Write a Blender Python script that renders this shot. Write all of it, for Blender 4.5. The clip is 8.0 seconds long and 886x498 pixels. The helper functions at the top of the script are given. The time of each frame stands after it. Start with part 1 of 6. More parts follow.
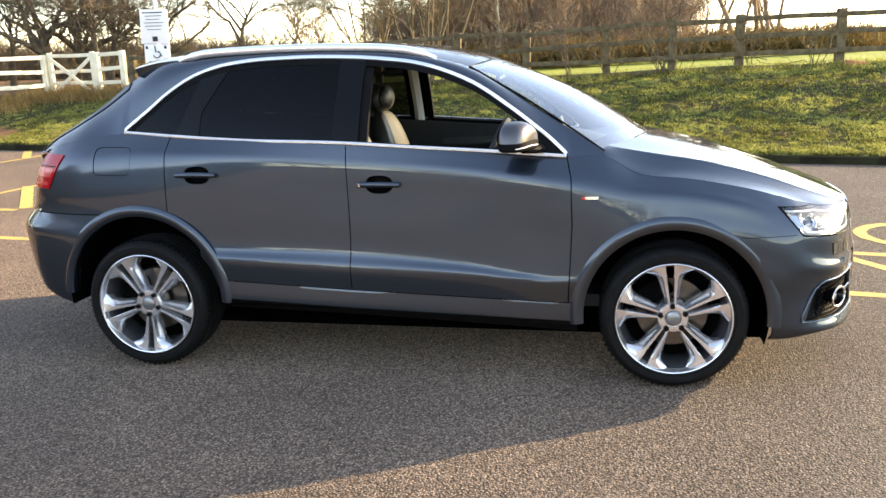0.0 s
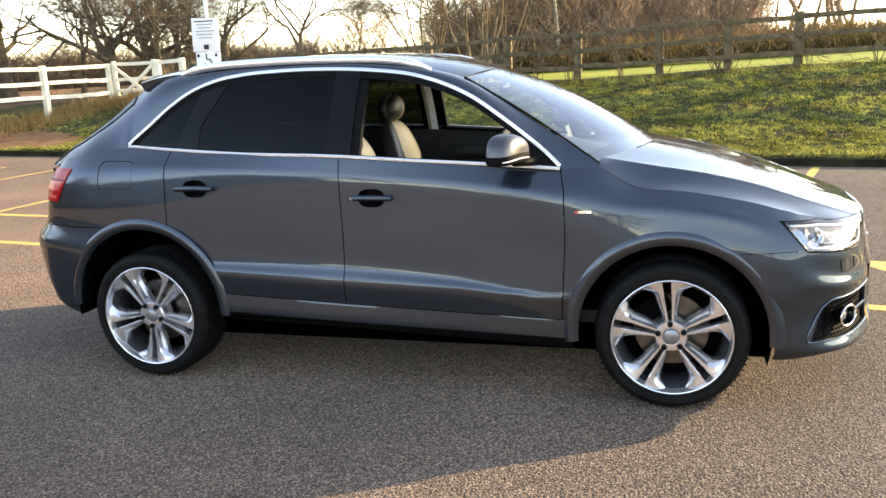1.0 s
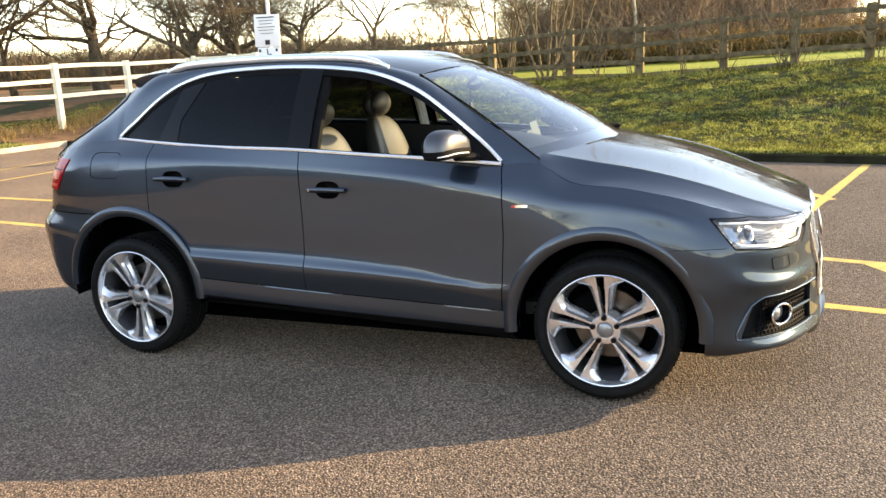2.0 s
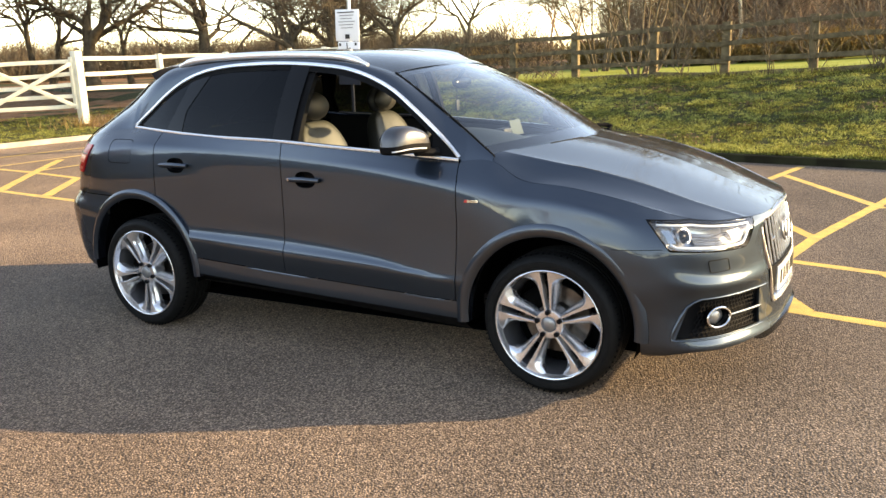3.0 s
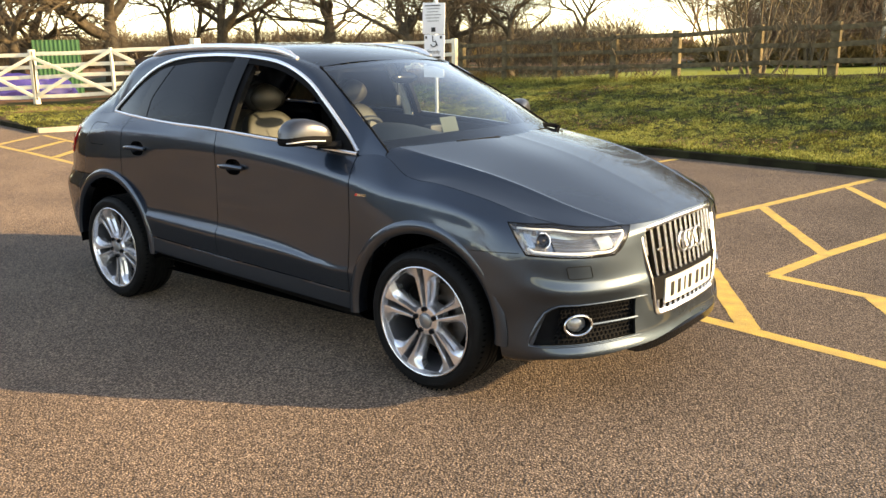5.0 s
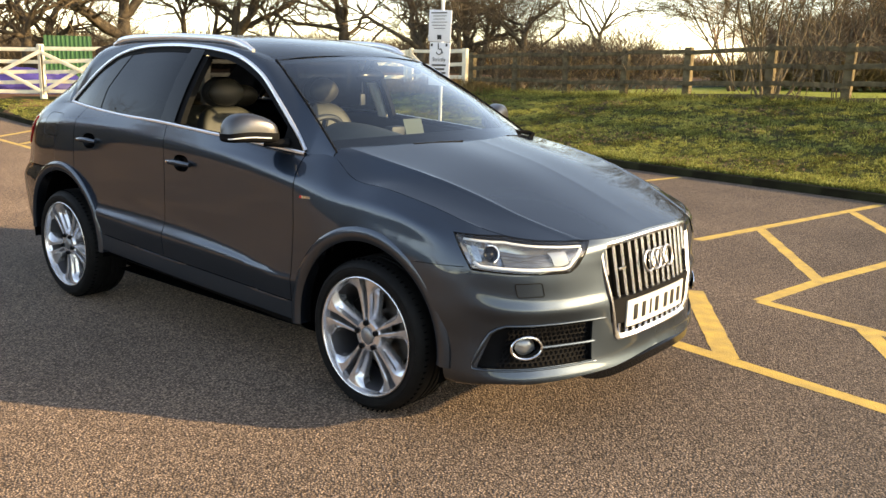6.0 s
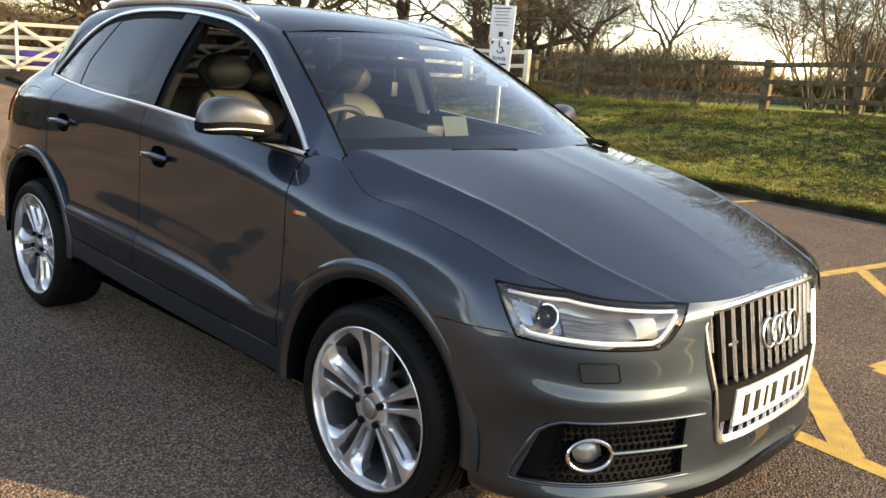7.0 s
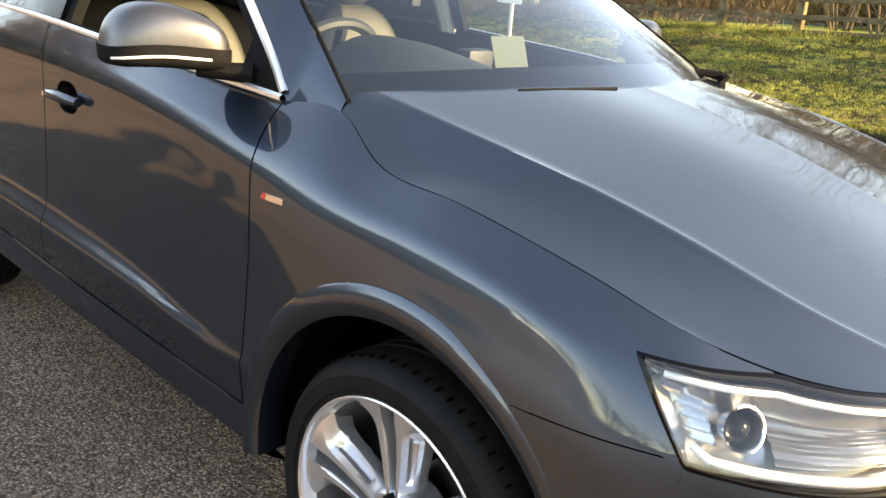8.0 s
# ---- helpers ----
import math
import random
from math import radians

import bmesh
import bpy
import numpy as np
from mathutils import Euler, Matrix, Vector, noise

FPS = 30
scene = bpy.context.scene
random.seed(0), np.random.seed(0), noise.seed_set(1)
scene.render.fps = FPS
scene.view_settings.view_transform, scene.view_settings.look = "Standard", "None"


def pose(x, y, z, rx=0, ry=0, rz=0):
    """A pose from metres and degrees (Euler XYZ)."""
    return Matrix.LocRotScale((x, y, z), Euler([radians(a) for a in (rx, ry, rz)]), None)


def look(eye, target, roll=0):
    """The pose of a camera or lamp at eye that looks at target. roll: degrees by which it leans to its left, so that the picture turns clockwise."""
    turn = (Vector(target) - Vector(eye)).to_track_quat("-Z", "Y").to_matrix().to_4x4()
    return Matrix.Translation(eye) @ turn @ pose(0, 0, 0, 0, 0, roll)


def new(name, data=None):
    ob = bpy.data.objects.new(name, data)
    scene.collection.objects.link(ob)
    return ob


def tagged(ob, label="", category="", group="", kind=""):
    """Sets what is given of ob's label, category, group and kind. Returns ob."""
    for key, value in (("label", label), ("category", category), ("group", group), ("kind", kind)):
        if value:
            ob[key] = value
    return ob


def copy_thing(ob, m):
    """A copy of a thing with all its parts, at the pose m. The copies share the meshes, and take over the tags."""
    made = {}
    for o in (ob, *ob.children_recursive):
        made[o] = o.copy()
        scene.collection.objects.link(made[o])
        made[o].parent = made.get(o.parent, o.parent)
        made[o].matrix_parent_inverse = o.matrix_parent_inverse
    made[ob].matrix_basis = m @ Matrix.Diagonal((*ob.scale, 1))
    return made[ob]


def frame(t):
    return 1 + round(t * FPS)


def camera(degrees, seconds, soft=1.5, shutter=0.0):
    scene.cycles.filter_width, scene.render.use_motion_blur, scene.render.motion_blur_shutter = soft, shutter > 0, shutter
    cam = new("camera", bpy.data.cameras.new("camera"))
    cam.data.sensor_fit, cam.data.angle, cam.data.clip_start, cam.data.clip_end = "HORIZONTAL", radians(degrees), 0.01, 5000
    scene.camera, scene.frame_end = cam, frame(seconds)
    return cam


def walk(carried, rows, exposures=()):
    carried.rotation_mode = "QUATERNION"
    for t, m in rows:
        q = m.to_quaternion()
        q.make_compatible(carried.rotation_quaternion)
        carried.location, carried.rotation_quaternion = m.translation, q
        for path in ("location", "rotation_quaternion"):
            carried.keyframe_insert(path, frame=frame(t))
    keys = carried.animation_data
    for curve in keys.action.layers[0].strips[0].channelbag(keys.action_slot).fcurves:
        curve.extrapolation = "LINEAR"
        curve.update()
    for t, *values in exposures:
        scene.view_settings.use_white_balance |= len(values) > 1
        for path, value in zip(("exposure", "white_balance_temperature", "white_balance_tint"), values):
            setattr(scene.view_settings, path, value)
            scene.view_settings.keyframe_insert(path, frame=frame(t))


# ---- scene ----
cam = camera(55.4, 8.0)
PATH = [
    (0, (2.311, -4.654, 1.533), (1.926, -2.744, 1.083), -1.8),
    (0.5, (2.401, -4.579, 1.535), (1.965, -2.679, 1.086), -3.1),
    (1, (2.625, -4.5, 1.566), (2.089, -2.625, 1.124), -2.7),
    (1.5, (2.954, -4.527, 1.573), (2.334, -2.679, 1.125), -2.6),
    (2.8, (3.847, -4.257, 1.531), (2.926, -2.539, 1.085), -2.5),
    (3, (3.996, -4.305, 1.555), (3.04, -2.607, 1.105), -2.1),
    (3.5, (4.321, -4.212, 1.553), (3.281, -2.568, 1.089), -1.2),
    (4, (4.532, -4.071, 1.543), (3.41, -2.488, 1.059), -1.0),
    (4.5, (4.723, -3.87, 1.537), (3.553, -2.322, 1.051), -0.7),
    (5, (4.993, -3.706, 1.543), (3.773, -2.189, 1.086), -0.8),
    (5.2, (5.093, -3.636, 1.532), (3.855, -2.13, 1.085), -0.5),
    (6.3, (4.935, -3.132, 1.469), (3.688, -1.628, 1.043), 2.3),
    (6.5, (4.803, -2.99, 1.471), (3.549, -1.491, 1.049), 3.1),
    (7, (4.425, -2.53, 1.4), (3.089, -1.106, 0.968), 4.2),
    (7.5, (4.041, -2.154, 1.356), (2.685, -0.795, 0.796), 5.7),
    (8, (3.564, -1.828, 1.317), (2.271, -0.426, 0.713), 4.3),
]
EXPOSURES = [(t, e + 0.737, k, 16) for t, e, k in ((0.0, 2.16, 9800), (1.5, 2.10, 10200), (3.0, 1.92, 10800), (5.0, 1.64, 11600), (6.5, 1.43, 10500), (7.0, 1.42, 10700), (8.0, 2.32, 12100))]
walk(cam, [(t, look(eye, target, roll)) for t, eye, target, roll in PATH], EXPOSURES)

# ---- sky, sun, exposure ----
SUN_EL, SUN_AZ = radians(17), radians(60)
world = bpy.data.worlds.new("winter_sky")
scene.world = world
world.use_nodes = True
wn = world.node_tree.nodes
sky = wn.new("ShaderNodeTexSky")
sky.sky_type, sky.sun_disc = "NISHITA", False
sky.sun_elevation, sky.sun_rotation = SUN_EL, SUN_AZ
sky.air_density, sky.dust_density, sky.ozone_density = 0.75, 0.3, 1.8
wn["Background"].inputs["Strength"].default_value = 0.16
world.node_tree.links.new(sky.outputs["Color"], wn["Background"].inputs["Color"])
sun = new("sun", bpy.data.lights.new("sun", "SUN"))
sun.data.energy, sun.data.angle, sun.data.color = 2.64, radians(0.6), (1.0, 0.905, 0.68)
sun_way = Vector((math.sin(SUN_AZ) * math.cos(SUN_EL), math.cos(SUN_AZ) * math.cos(SUN_EL), math.sin(SUN_EL)))
sun.matrix_world = look(sun_way * 60, (0, 0, 0))


# ---- materials ----
def mat(name, color, rough=0.5, metal=0.0, vary=0.0, scale=8.0, color2=None, bump=0.0, bscale=60.0, coat=0.0,
        detail=6.0, transmission=0.0, ior=1.45, spec=0.5, rvary=0.0, coat_ior=1.6, edge=(1, 1, 1)):
    m = bpy.data.materials.new(name)
    m.use_nodes = True
    nt = m.node_tree
    b = nt.nodes["Principled BSDF"]
    b.inputs["Base Color"].default_value = (*color, 1)
    b.inputs["Roughness"].default_value = rough
    b.inputs["Metallic"].default_value = metal
    b.inputs["Coat Weight"].default_value = coat
    b.inputs["Coat Roughness"].default_value = 0.035
    b.inputs["Coat IOR"].default_value = coat_ior
    b.inputs["Specular Tint"].default_value = (*edge, 1)
    b.inputs["Transmission Weight"].default_value = transmission
    b.inputs["IOR"].default_value = ior
    b.inputs["Specular IOR Level"].default_value = spec
    co = nt.nodes.new("ShaderNodeTexCoord")
    if vary or color2:
        n = nt.nodes.new("ShaderNodeTexNoise")
        n.inputs["Scale"].default_value, n.inputs["Detail"].default_value = scale, detail
        nt.links.new(co.outputs["Object"], n.inputs["Vector"])
        r = nt.nodes.new("ShaderNodeValToRGB")
        c2 = color2 or tuple(min(1, c * (1 + vary)) for c in color)
        c1 = color if color2 else tuple(c * (1 - vary) for c in color)
        r.color_ramp.elements[0].color, r.color_ramp.elements[1].color = (*c1, 1), (*c2, 1)
        r.color_ramp.elements[0].position, r.color_ramp.elements[1].position = 0.32, 0.68
        nt.links.new(n.outputs["Fac"], r.inputs["Fac"])
        nt.links.new(r.outputs["Color"], b.inputs["Base Color"])
        if rvary:
            q = nt.nodes.new("ShaderNodeMapRange")
            q.inputs["To Min"].default_value, q.inputs["To Max"].default_value = rough - rvary, rough + rvary
            nt.links.new(n.outputs["Fac"], q.inputs["Value"])
            nt.links.new(q.outputs["Result"], b.inputs["Roughness"])
    if bump:
        n2 = nt.nodes.new("ShaderNodeTexNoise")
        n2.inputs["Scale"].default_value, n2.inputs["Detail"].default_value = bscale, 4
        nt.links.new(co.outputs["Object"], n2.inputs["Vector"])
        bp = nt.nodes.new("ShaderNodeBump")
        bp.inputs["Strength"].default_value, bp.inputs["Distance"].default_value = bump, 0.01
        nt.links.new(n2.outputs["Fac"], bp.inputs["Height"])
        nt.links.new(bp.outputs["Normal"], b.inputs["Normal"])
    return m


PAINT = mat("grey_metallic_paint", (0.037, 0.052, 0.071), 0.39, 0.92, vary=0.10, scale=900, coat=1.0, coat_ior=1.50, edge=(0.10, 0.13, 0.16))
TRIM = mat("black_plastic", (0.006, 0.006, 0.0065), 0.65, vary=0.2, scale=20, bump=0.05, bscale=300, spec=0.06)
GLOSS = mat("gloss_black", (0.003, 0.003, 0.0035), 0.15, spec=0.18)
DARK = mat("underbody_black", (0.0025, 0.0025, 0.0025), 0.9, vary=0.3, spec=0.01)
CHROME = mat("bright_trim", (0.78, 0.79, 0.80), 0.16, 1.0, vary=0.03, scale=40)
BRIGHT = mat("anodised_trim", (0.86, 0.87, 0.89), 0.36, 0.9, vary=0.03, scale=40)
ALLOY = mat("alloy_silver", (0.70, 0.70, 0.72), 0.27, 0.86, vary=0.05, scale=30, coat=0.4)
ALLOY_DARK = mat("alloy_grey", (0.055, 0.055, 0.06), 0.5, 0.5, vary=0.05, scale=30)
RUBBER = mat("tyre_rubber", (0.006, 0.006, 0.006), 0.62, vary=0.3, scale=30, bump=0.08, bscale=200, spec=0.15)
DISC = mat("brake_steel", (0.13, 0.115, 0.105), 0.35, 1.0, vary=0.2, scale=25)
MIRROR_CAP = mat("satin_silver_cap", (0.098, 0.098, 0.102), 0.30, 0.85, vary=0.05, scale=200)
GRILLE = mat("satin_chrome", (0.62, 0.63, 0.66), 0.26, 1.0, vary=0.05, scale=40)
EMBLEM = mat("satin_emblem", (0.34, 0.345, 0.36), 0.30, 1.0, vary=0.05, scale=60)
PLATE = mat("plate_white", (0.56, 0.56, 0.54), 0.3, vary=0.02)
INK = mat("plate_black", (0.01, 0.01, 0.01), 0.4)
RED = mat("red_lens", (0.38, 0.006, 0.012), 0.15, spec=0.3)
REDPAINT = mat("red_enamel", (0.55, 0.02, 0.02), 0.3, coat=0.5)
LEATHER = mat("beige_leather", (0.022, 0.0218, 0.0175), 0.5, vary=0.08, scale=12, bump=0.1, bscale=160)
HEADREST = mat("dark_leather", (0.024, 0.022, 0.019), 0.5, vary=0.1, scale=12, bump=0.1, bscale=160)
CABIN = mat("dark_cabin_plastic", (0.014, 0.015, 0.016), 0.55, vary=0.15, scale=14, bump=0.08, bscale=250)
DASH = mat("soft_dash_top", (0.017, 0.022, 0.024), 0.55, vary=0.12, scale=14, bump=0.08, bscale=250)
LINING = mat("grey_lining", (0.22, 0.21, 0.19), 0.9, vary=0.06, scale=40)
PILLAR = mat("pale_lining", (0.52, 0.51, 0.48), 0.8, vary=0.05, scale=40)
PAPER = mat("paper", (0.050, 0.066, 0.062), 0.8, vary=0.03)
REFLECTOR = mat("lamp_reflector", (0.32, 0.33, 0.35), 0.22, 0.85)
LAMP_PANEL = mat("lamp_panel", (0.13, 0.135, 0.15), 0.24, 0.7, vary=0.15, scale=30)
BEZEL = mat("lamp_bezel", (0.26, 0.27, 0.28), 0.30, 0.7, vary=0.08)
DRL = mat("light_guide", (0.62, 0.63, 0.65), 0.25, 0.0, coat=0.6)


def glass(name, tint, rough=0.0, spec=0.05, power=4.0):
    """Thin glass: a mirror towards grazing views, tinted and see-through face on."""
    m = bpy.data.materials.new(name)
    m.use_nodes = True
    nt = m.node_tree
    nt.nodes.remove(nt.nodes["Principled BSDF"])
    out = nt.nodes["Material Output"]
    t = nt.nodes.new("ShaderNodeBsdfTransparent")
    t.inputs["Color"].default_value = (*tint, 1)
    g = nt.nodes.new("ShaderNodeBsdfGlossy")
    g.inputs["Roughness"].default_value = rough
    g.inputs["Color"].default_value = (0.95, 0.97, 1, 1)
    lw = nt.nodes.new("ShaderNodeLayerWeight")
    lw.inputs["Blend"].default_value = 0.5
    pw = nt.nodes.new("ShaderNodeMath")
    pw.operation = "POWER"
    pw.inputs[1].default_value = power
    nt.links.new(lw.outputs["Facing"], pw.inputs[0])
    fr = nt.nodes.new("ShaderNodeMapRange")
    fr.inputs["To Min"].default_value, fr.inputs["To Max"].default_value = spec, 1.0
    nt.links.new(pw.outputs[0], fr.inputs["Value"])
    mx = nt.nodes.new("ShaderNodeMixShader")
    nt.links.new(fr.outputs["Result"], mx.inputs["Fac"])
    nt.links.new(t.outputs["BSDF"], mx.inputs[1])
    nt.links.new(g.outputs["BSDF"], mx.inputs[2])
    nt.links.new(mx.outputs["Shader"], out.inputs["Surface"])
    return m


GLASS = glass("clear_glass", (0.84, 0.89, 0.88), spec=0.06, power=3.8)
TINT = glass("privacy_glass", (0.030, 0.034, 0.042), spec=0.014, power=5.6)
LENS = glass("lamp_lens", (0.93, 0.95, 0.95), spec=0.05)


def asphalt_material():
    m = bpy.data.materials.new("asphalt")
    m.use_nodes = True
    nt = m.node_tree
    b = nt.nodes["Principled BSDF"]
    co = nt.nodes.new("ShaderNodeTexCoord")
    big = nt.nodes.new("ShaderNodeTexNoise")
    big.inputs["Scale"].default_value, big.inputs["Detail"].default_value = 0.7, 5
    vor = nt.nodes.new("ShaderNodeTexVoronoi")
    vor.inputs["Scale"].default_value = 112
    fine = nt.nodes.new("ShaderNodeTexNoise")
    fine.inputs["Scale"].default_value, fine.inputs["Detail"].default_value = 60, 8
    for n in (big, vor, fine):
        nt.links.new(co.outputs["Object"], n.inputs["Vector"])
    stone = nt.nodes.new("ShaderNodeValToRGB")
    e = stone.color_ramp.elements
    e[0].position, e[0].color = 0.0, (0.150, 0.112, 0.091, 1)
    e[1].position, e[1].color = 1.0, (0.57, 0.422, 0.325, 1)
    e.new(0.58).color = (0.247, 0.181, 0.140, 1)
    nt.links.new(vor.outputs["Color"], stone.inputs["Fac"])
    tone = nt.nodes.new("ShaderNodeValToRGB")
    tone.color_ramp.elements[0].position, tone.color_ramp.elements[0].color = 0.3, (0.70, 0.68, 0.66, 1)
    tone.color_ramp.elements[1].position, tone.color_ramp.elements[1].color = 0.7, (1.15, 1.12, 1.08, 1)
    nt.links.new(big.outputs["Fac"], tone.inputs["Fac"])
    mul = nt.nodes.new("ShaderNodeMix")
    mul.data_type, mul.blend_type = "RGBA", "MULTIPLY"
    mul.inputs["Factor"].default_value = 1.0
    nt.links.new(stone.outputs["Color"], mul.inputs["A"])
    nt.links.new(tone.outputs["Color"], mul.inputs["B"])
    gap = nt.nodes.new("ShaderNodeValToRGB")
    gap.color_ramp.elements[0].position, gap.color_ramp.elements[0].color = 0.30, (1, 1, 1, 1)
    gap.color_ramp.elements[1].position, gap.color_ramp.elements[1].color = 0.70, (0.30, 0.29, 0.28, 1)
    nt.links.new(vor.outputs["Distance"], gap.inputs["Fac"])
    mul2 = nt.nodes.new("ShaderNodeMix")
    mul2.data_type, mul2.blend_type = "RGBA", "MULTIPLY"
    mul2.inputs["Factor"].default_value = 1.0
    nt.links.new(mul.outputs["Result"], mul2.inputs["A"])
    nt.links.new(gap.outputs["Color"], mul2.inputs["B"])
    nt.links.new(mul2.outputs["Result"], b.inputs["Base Color"])
    b.inputs["Roughness"].default_value = 0.85
    b.inputs["Specular IOR Level"].default_value = 0.25
    b.inputs["Diffuse Roughness"].default_value = 1.0
    bp = nt.nodes.new("ShaderNodeBump")
    bp.inputs["Strength"].default_value, bp.inputs["Distance"].default_value = 1.0, 0.010
    inv = nt.nodes.new("ShaderNodeMath")
    inv.operation = "SUBTRACT"
    inv.inputs[0].default_value = 1.0
    nt.links.new(vor.outputs["Distance"], inv.inputs[1])
    add = nt.nodes.new("ShaderNodeMath")
    add.operation = "ADD"
    nt.links.new(inv.outputs[0], add.inputs[0])
    soft = nt.nodes.new("ShaderNodeMath")
    soft.operation = "MULTIPLY"
    soft.inputs[1].default_value = 0.45
    nt.links.new(fine.outputs["Fac"], soft.inputs[0])
    nt.links.new(soft.outputs[0], add.inputs[1])
    nt.links.new(add.outputs[0], bp.inputs["Height"])
    nt.links.new(bp.outputs["Normal"], b.inputs["Normal"])
    return m


ASPHALT = asphalt_material()
GRASS = mat("winter_grass", (0.034, 0.026, 0.012), 0.9, color2=(0.036, 0.048, 0.012), scale=5, detail=12, bump=0.8, bscale=30, spec=0.1)
PASTURE = mat("green_pasture", (0.155, 0.185, 0.034), 0.9, color2=(0.24, 0.265, 0.062), scale=0.5, detail=10, bump=0.6, bscale=20, spec=0.1)


def blade_material(name, colours, scale):
    """Leaves that let the low sun shine through them."""
    m = bpy.data.materials.new(name)
    m.use_nodes = True
    nt = m.node_tree
    nt.nodes.remove(nt.nodes["Principled BSDF"])
    co, n, r = (nt.nodes.new("ShaderNode" + k) for k in ("TexCoord", "TexNoise", "ValToRGB"))
    n.inputs["Scale"].default_value, n.inputs["Detail"].default_value, n.inputs["Roughness"].default_value = scale, 9, 0.65
    nt.links.new(co.outputs["Object"], n.inputs["Vector"])
    e = r.color_ramp.elements
    e[0].position, e[0].color = 0.43, (*colours[0], 1)
    e[1].position, e[1].color = 0.58, (*colours[2], 1)
    e.new(0.5).color = (*colours[1], 1)
    n2, ad = nt.nodes.new("ShaderNodeTexNoise"), nt.nodes.new("ShaderNodeMix")
    n2.inputs["Scale"].default_value, n2.inputs["Detail"].default_value = scale * 28, 4
    nt.links.new(co.outputs["Object"], n2.inputs["Vector"])
    ad.inputs["Factor"].default_value = 0.6
    nt.links.new(n.outputs["Fac"], ad.inputs["A"])
    nt.links.new(n2.outputs["Fac"], ad.inputs["B"])
    nt.links.new(ad.outputs["Result"], r.inputs["Fac"])
    a, b, mx = (nt.nodes.new("ShaderNode" + k) for k in ("BsdfDiffuse", "BsdfTranslucent", "MixShader"))
    mx.inputs["Fac"].default_value = 0.4
    for k in (a, b):
        nt.links.new(r.outputs["Color"], k.inputs["Color"])
    nt.links.new(a.outputs["BSDF"], mx.inputs[1])
    nt.links.new(b.outputs["BSDF"], mx.inputs[2])
    nt.links.new(mx.outputs["Shader"], nt.nodes["Material Output"].inputs["Surface"])
    return m


BLADE = blade_material("grass_blades", ((0.075, 0.060, 0.024), (0.165, 0.190, 0.050), (0.46, 0.45, 0.15)), 1.1)
STRAW = blade_material("dry_grass", ((0.17, 0.10, 0.035), (0.26, 0.17, 0.07), (0.38, 0.28, 0.13)), 1.6)
SOIL = mat("bare_soil", (0.165, 0.088, 0.046), 0.95, vary=0.3, scale=4, bump=0.5, bscale=20, spec=0.1)
LITTER = mat("dead_leaves", (0.12, 0.06, 0.025), 0.8, color2=(0.22, 0.13, 0.06), scale=5)
# weathered bank kerb; the same dark colour paints shade on the verge's end stones
KERB_DARK = mat("weathered_shaded_kerb", (0.014, 0.011, 0.007), 0.9, color2=(0.030, 0.030, 0.015), scale=4, bump=0.4, bscale=50, spec=0.1)
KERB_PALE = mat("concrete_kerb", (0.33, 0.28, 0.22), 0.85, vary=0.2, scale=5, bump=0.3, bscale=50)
YELLOW = mat("road_paint_yellow", (0.56, 0.36, 0.075), 0.7, color2=(0.36, 0.24, 0.07), scale=9, bump=0.4, bscale=120)
WHITEWOOD = mat("white_painted_timber", (0.80, 0.71, 0.53), 0.6, vary=0.10, scale=5, bump=0.2, bscale=40)
TIMBER = mat("weathered_timber", (0.070, 0.054, 0.032), 0.85, color2=(0.175, 0.135, 0.078), scale=7, bump=0.5, bscale=40, spec=0.1)
BARK = mat("bark", (0.075, 0.055, 0.038), 0.9, color2=(0.16, 0.125, 0.085), scale=6, bump=0.6, bscale=30, spec=0.1)
THORN = mat("dark_olive_twigs", (0.034, 0.034, 0.026), 0.9, color2=(0.075, 0.072, 0.050), scale=0.8, spec=0.1)
TWIG = mat("red_brown_twigs", (0.17, 0.110, 0.078), 0.9, color2=(0.33, 0.225, 0.155), scale=0.6, spec=0.1)
PALEBARK = mat("pale_bark", (0.30, 0.27, 0.22), 0.8, vary=0.3, scale=5)
BRICK = mat("old_brick", (0.42, 0.15, 0.08), 0.85, vary=0.2, scale=20, bump=0.4, bscale=80)
CONIFER = mat("dark_conifer", (0.012, 0.022, 0.010), 0.9, vary=0.4, scale=1.5)
SIGNWHITE = mat("sign_white", (0.78, 0.78, 0.78), 0.4, vary=0.03)
STEEL = mat("galvanised_pole", (0.55, 0.56, 0.57), 0.4, 0.7, vary=0.1)
GREENSTEEL = mat("green_sheet_steel", (0.020, 0.085, 0.030), 0.5, vary=0.15, scale=3)
TARP = mat("purple_tarpaulin", (0.050, 0.036, 0.19), 0.5, vary=0.2, scale=5, bump=0.6, bscale=10)


# ---- mesh helpers ----
def part(name, bm, material, parent=None, label="", smooth=True, sharp=38):
    if material in (GLASS, TINT, LENS):
        bm.normal_update()
        for f in bm.faces:
            if f.normal.dot(f.calc_center_median() - Vector((0.9, 0, 0.75))) < 0:
                f.normal_flip()
    me = bpy.data.meshes.new(name)
    bm.to_mesh(me)
    bm.free()
    me.materials.append(material)
    if smooth:
        me.shade_smooth()
        me.set_sharp_from_angle(angle=radians(sharp))
    ob = new(name, me)
    ob.parent = parent
    if label:
        tagged(ob, label=label)
    return ob


def flat_mesh(name, verts, faces, material, parent=None):
    me = bpy.data.meshes.new(name)
    me.from_pydata(verts, [], faces)
    me.materials.append(material)
    ob = new(name, me)
    ob.parent = parent
    return ob


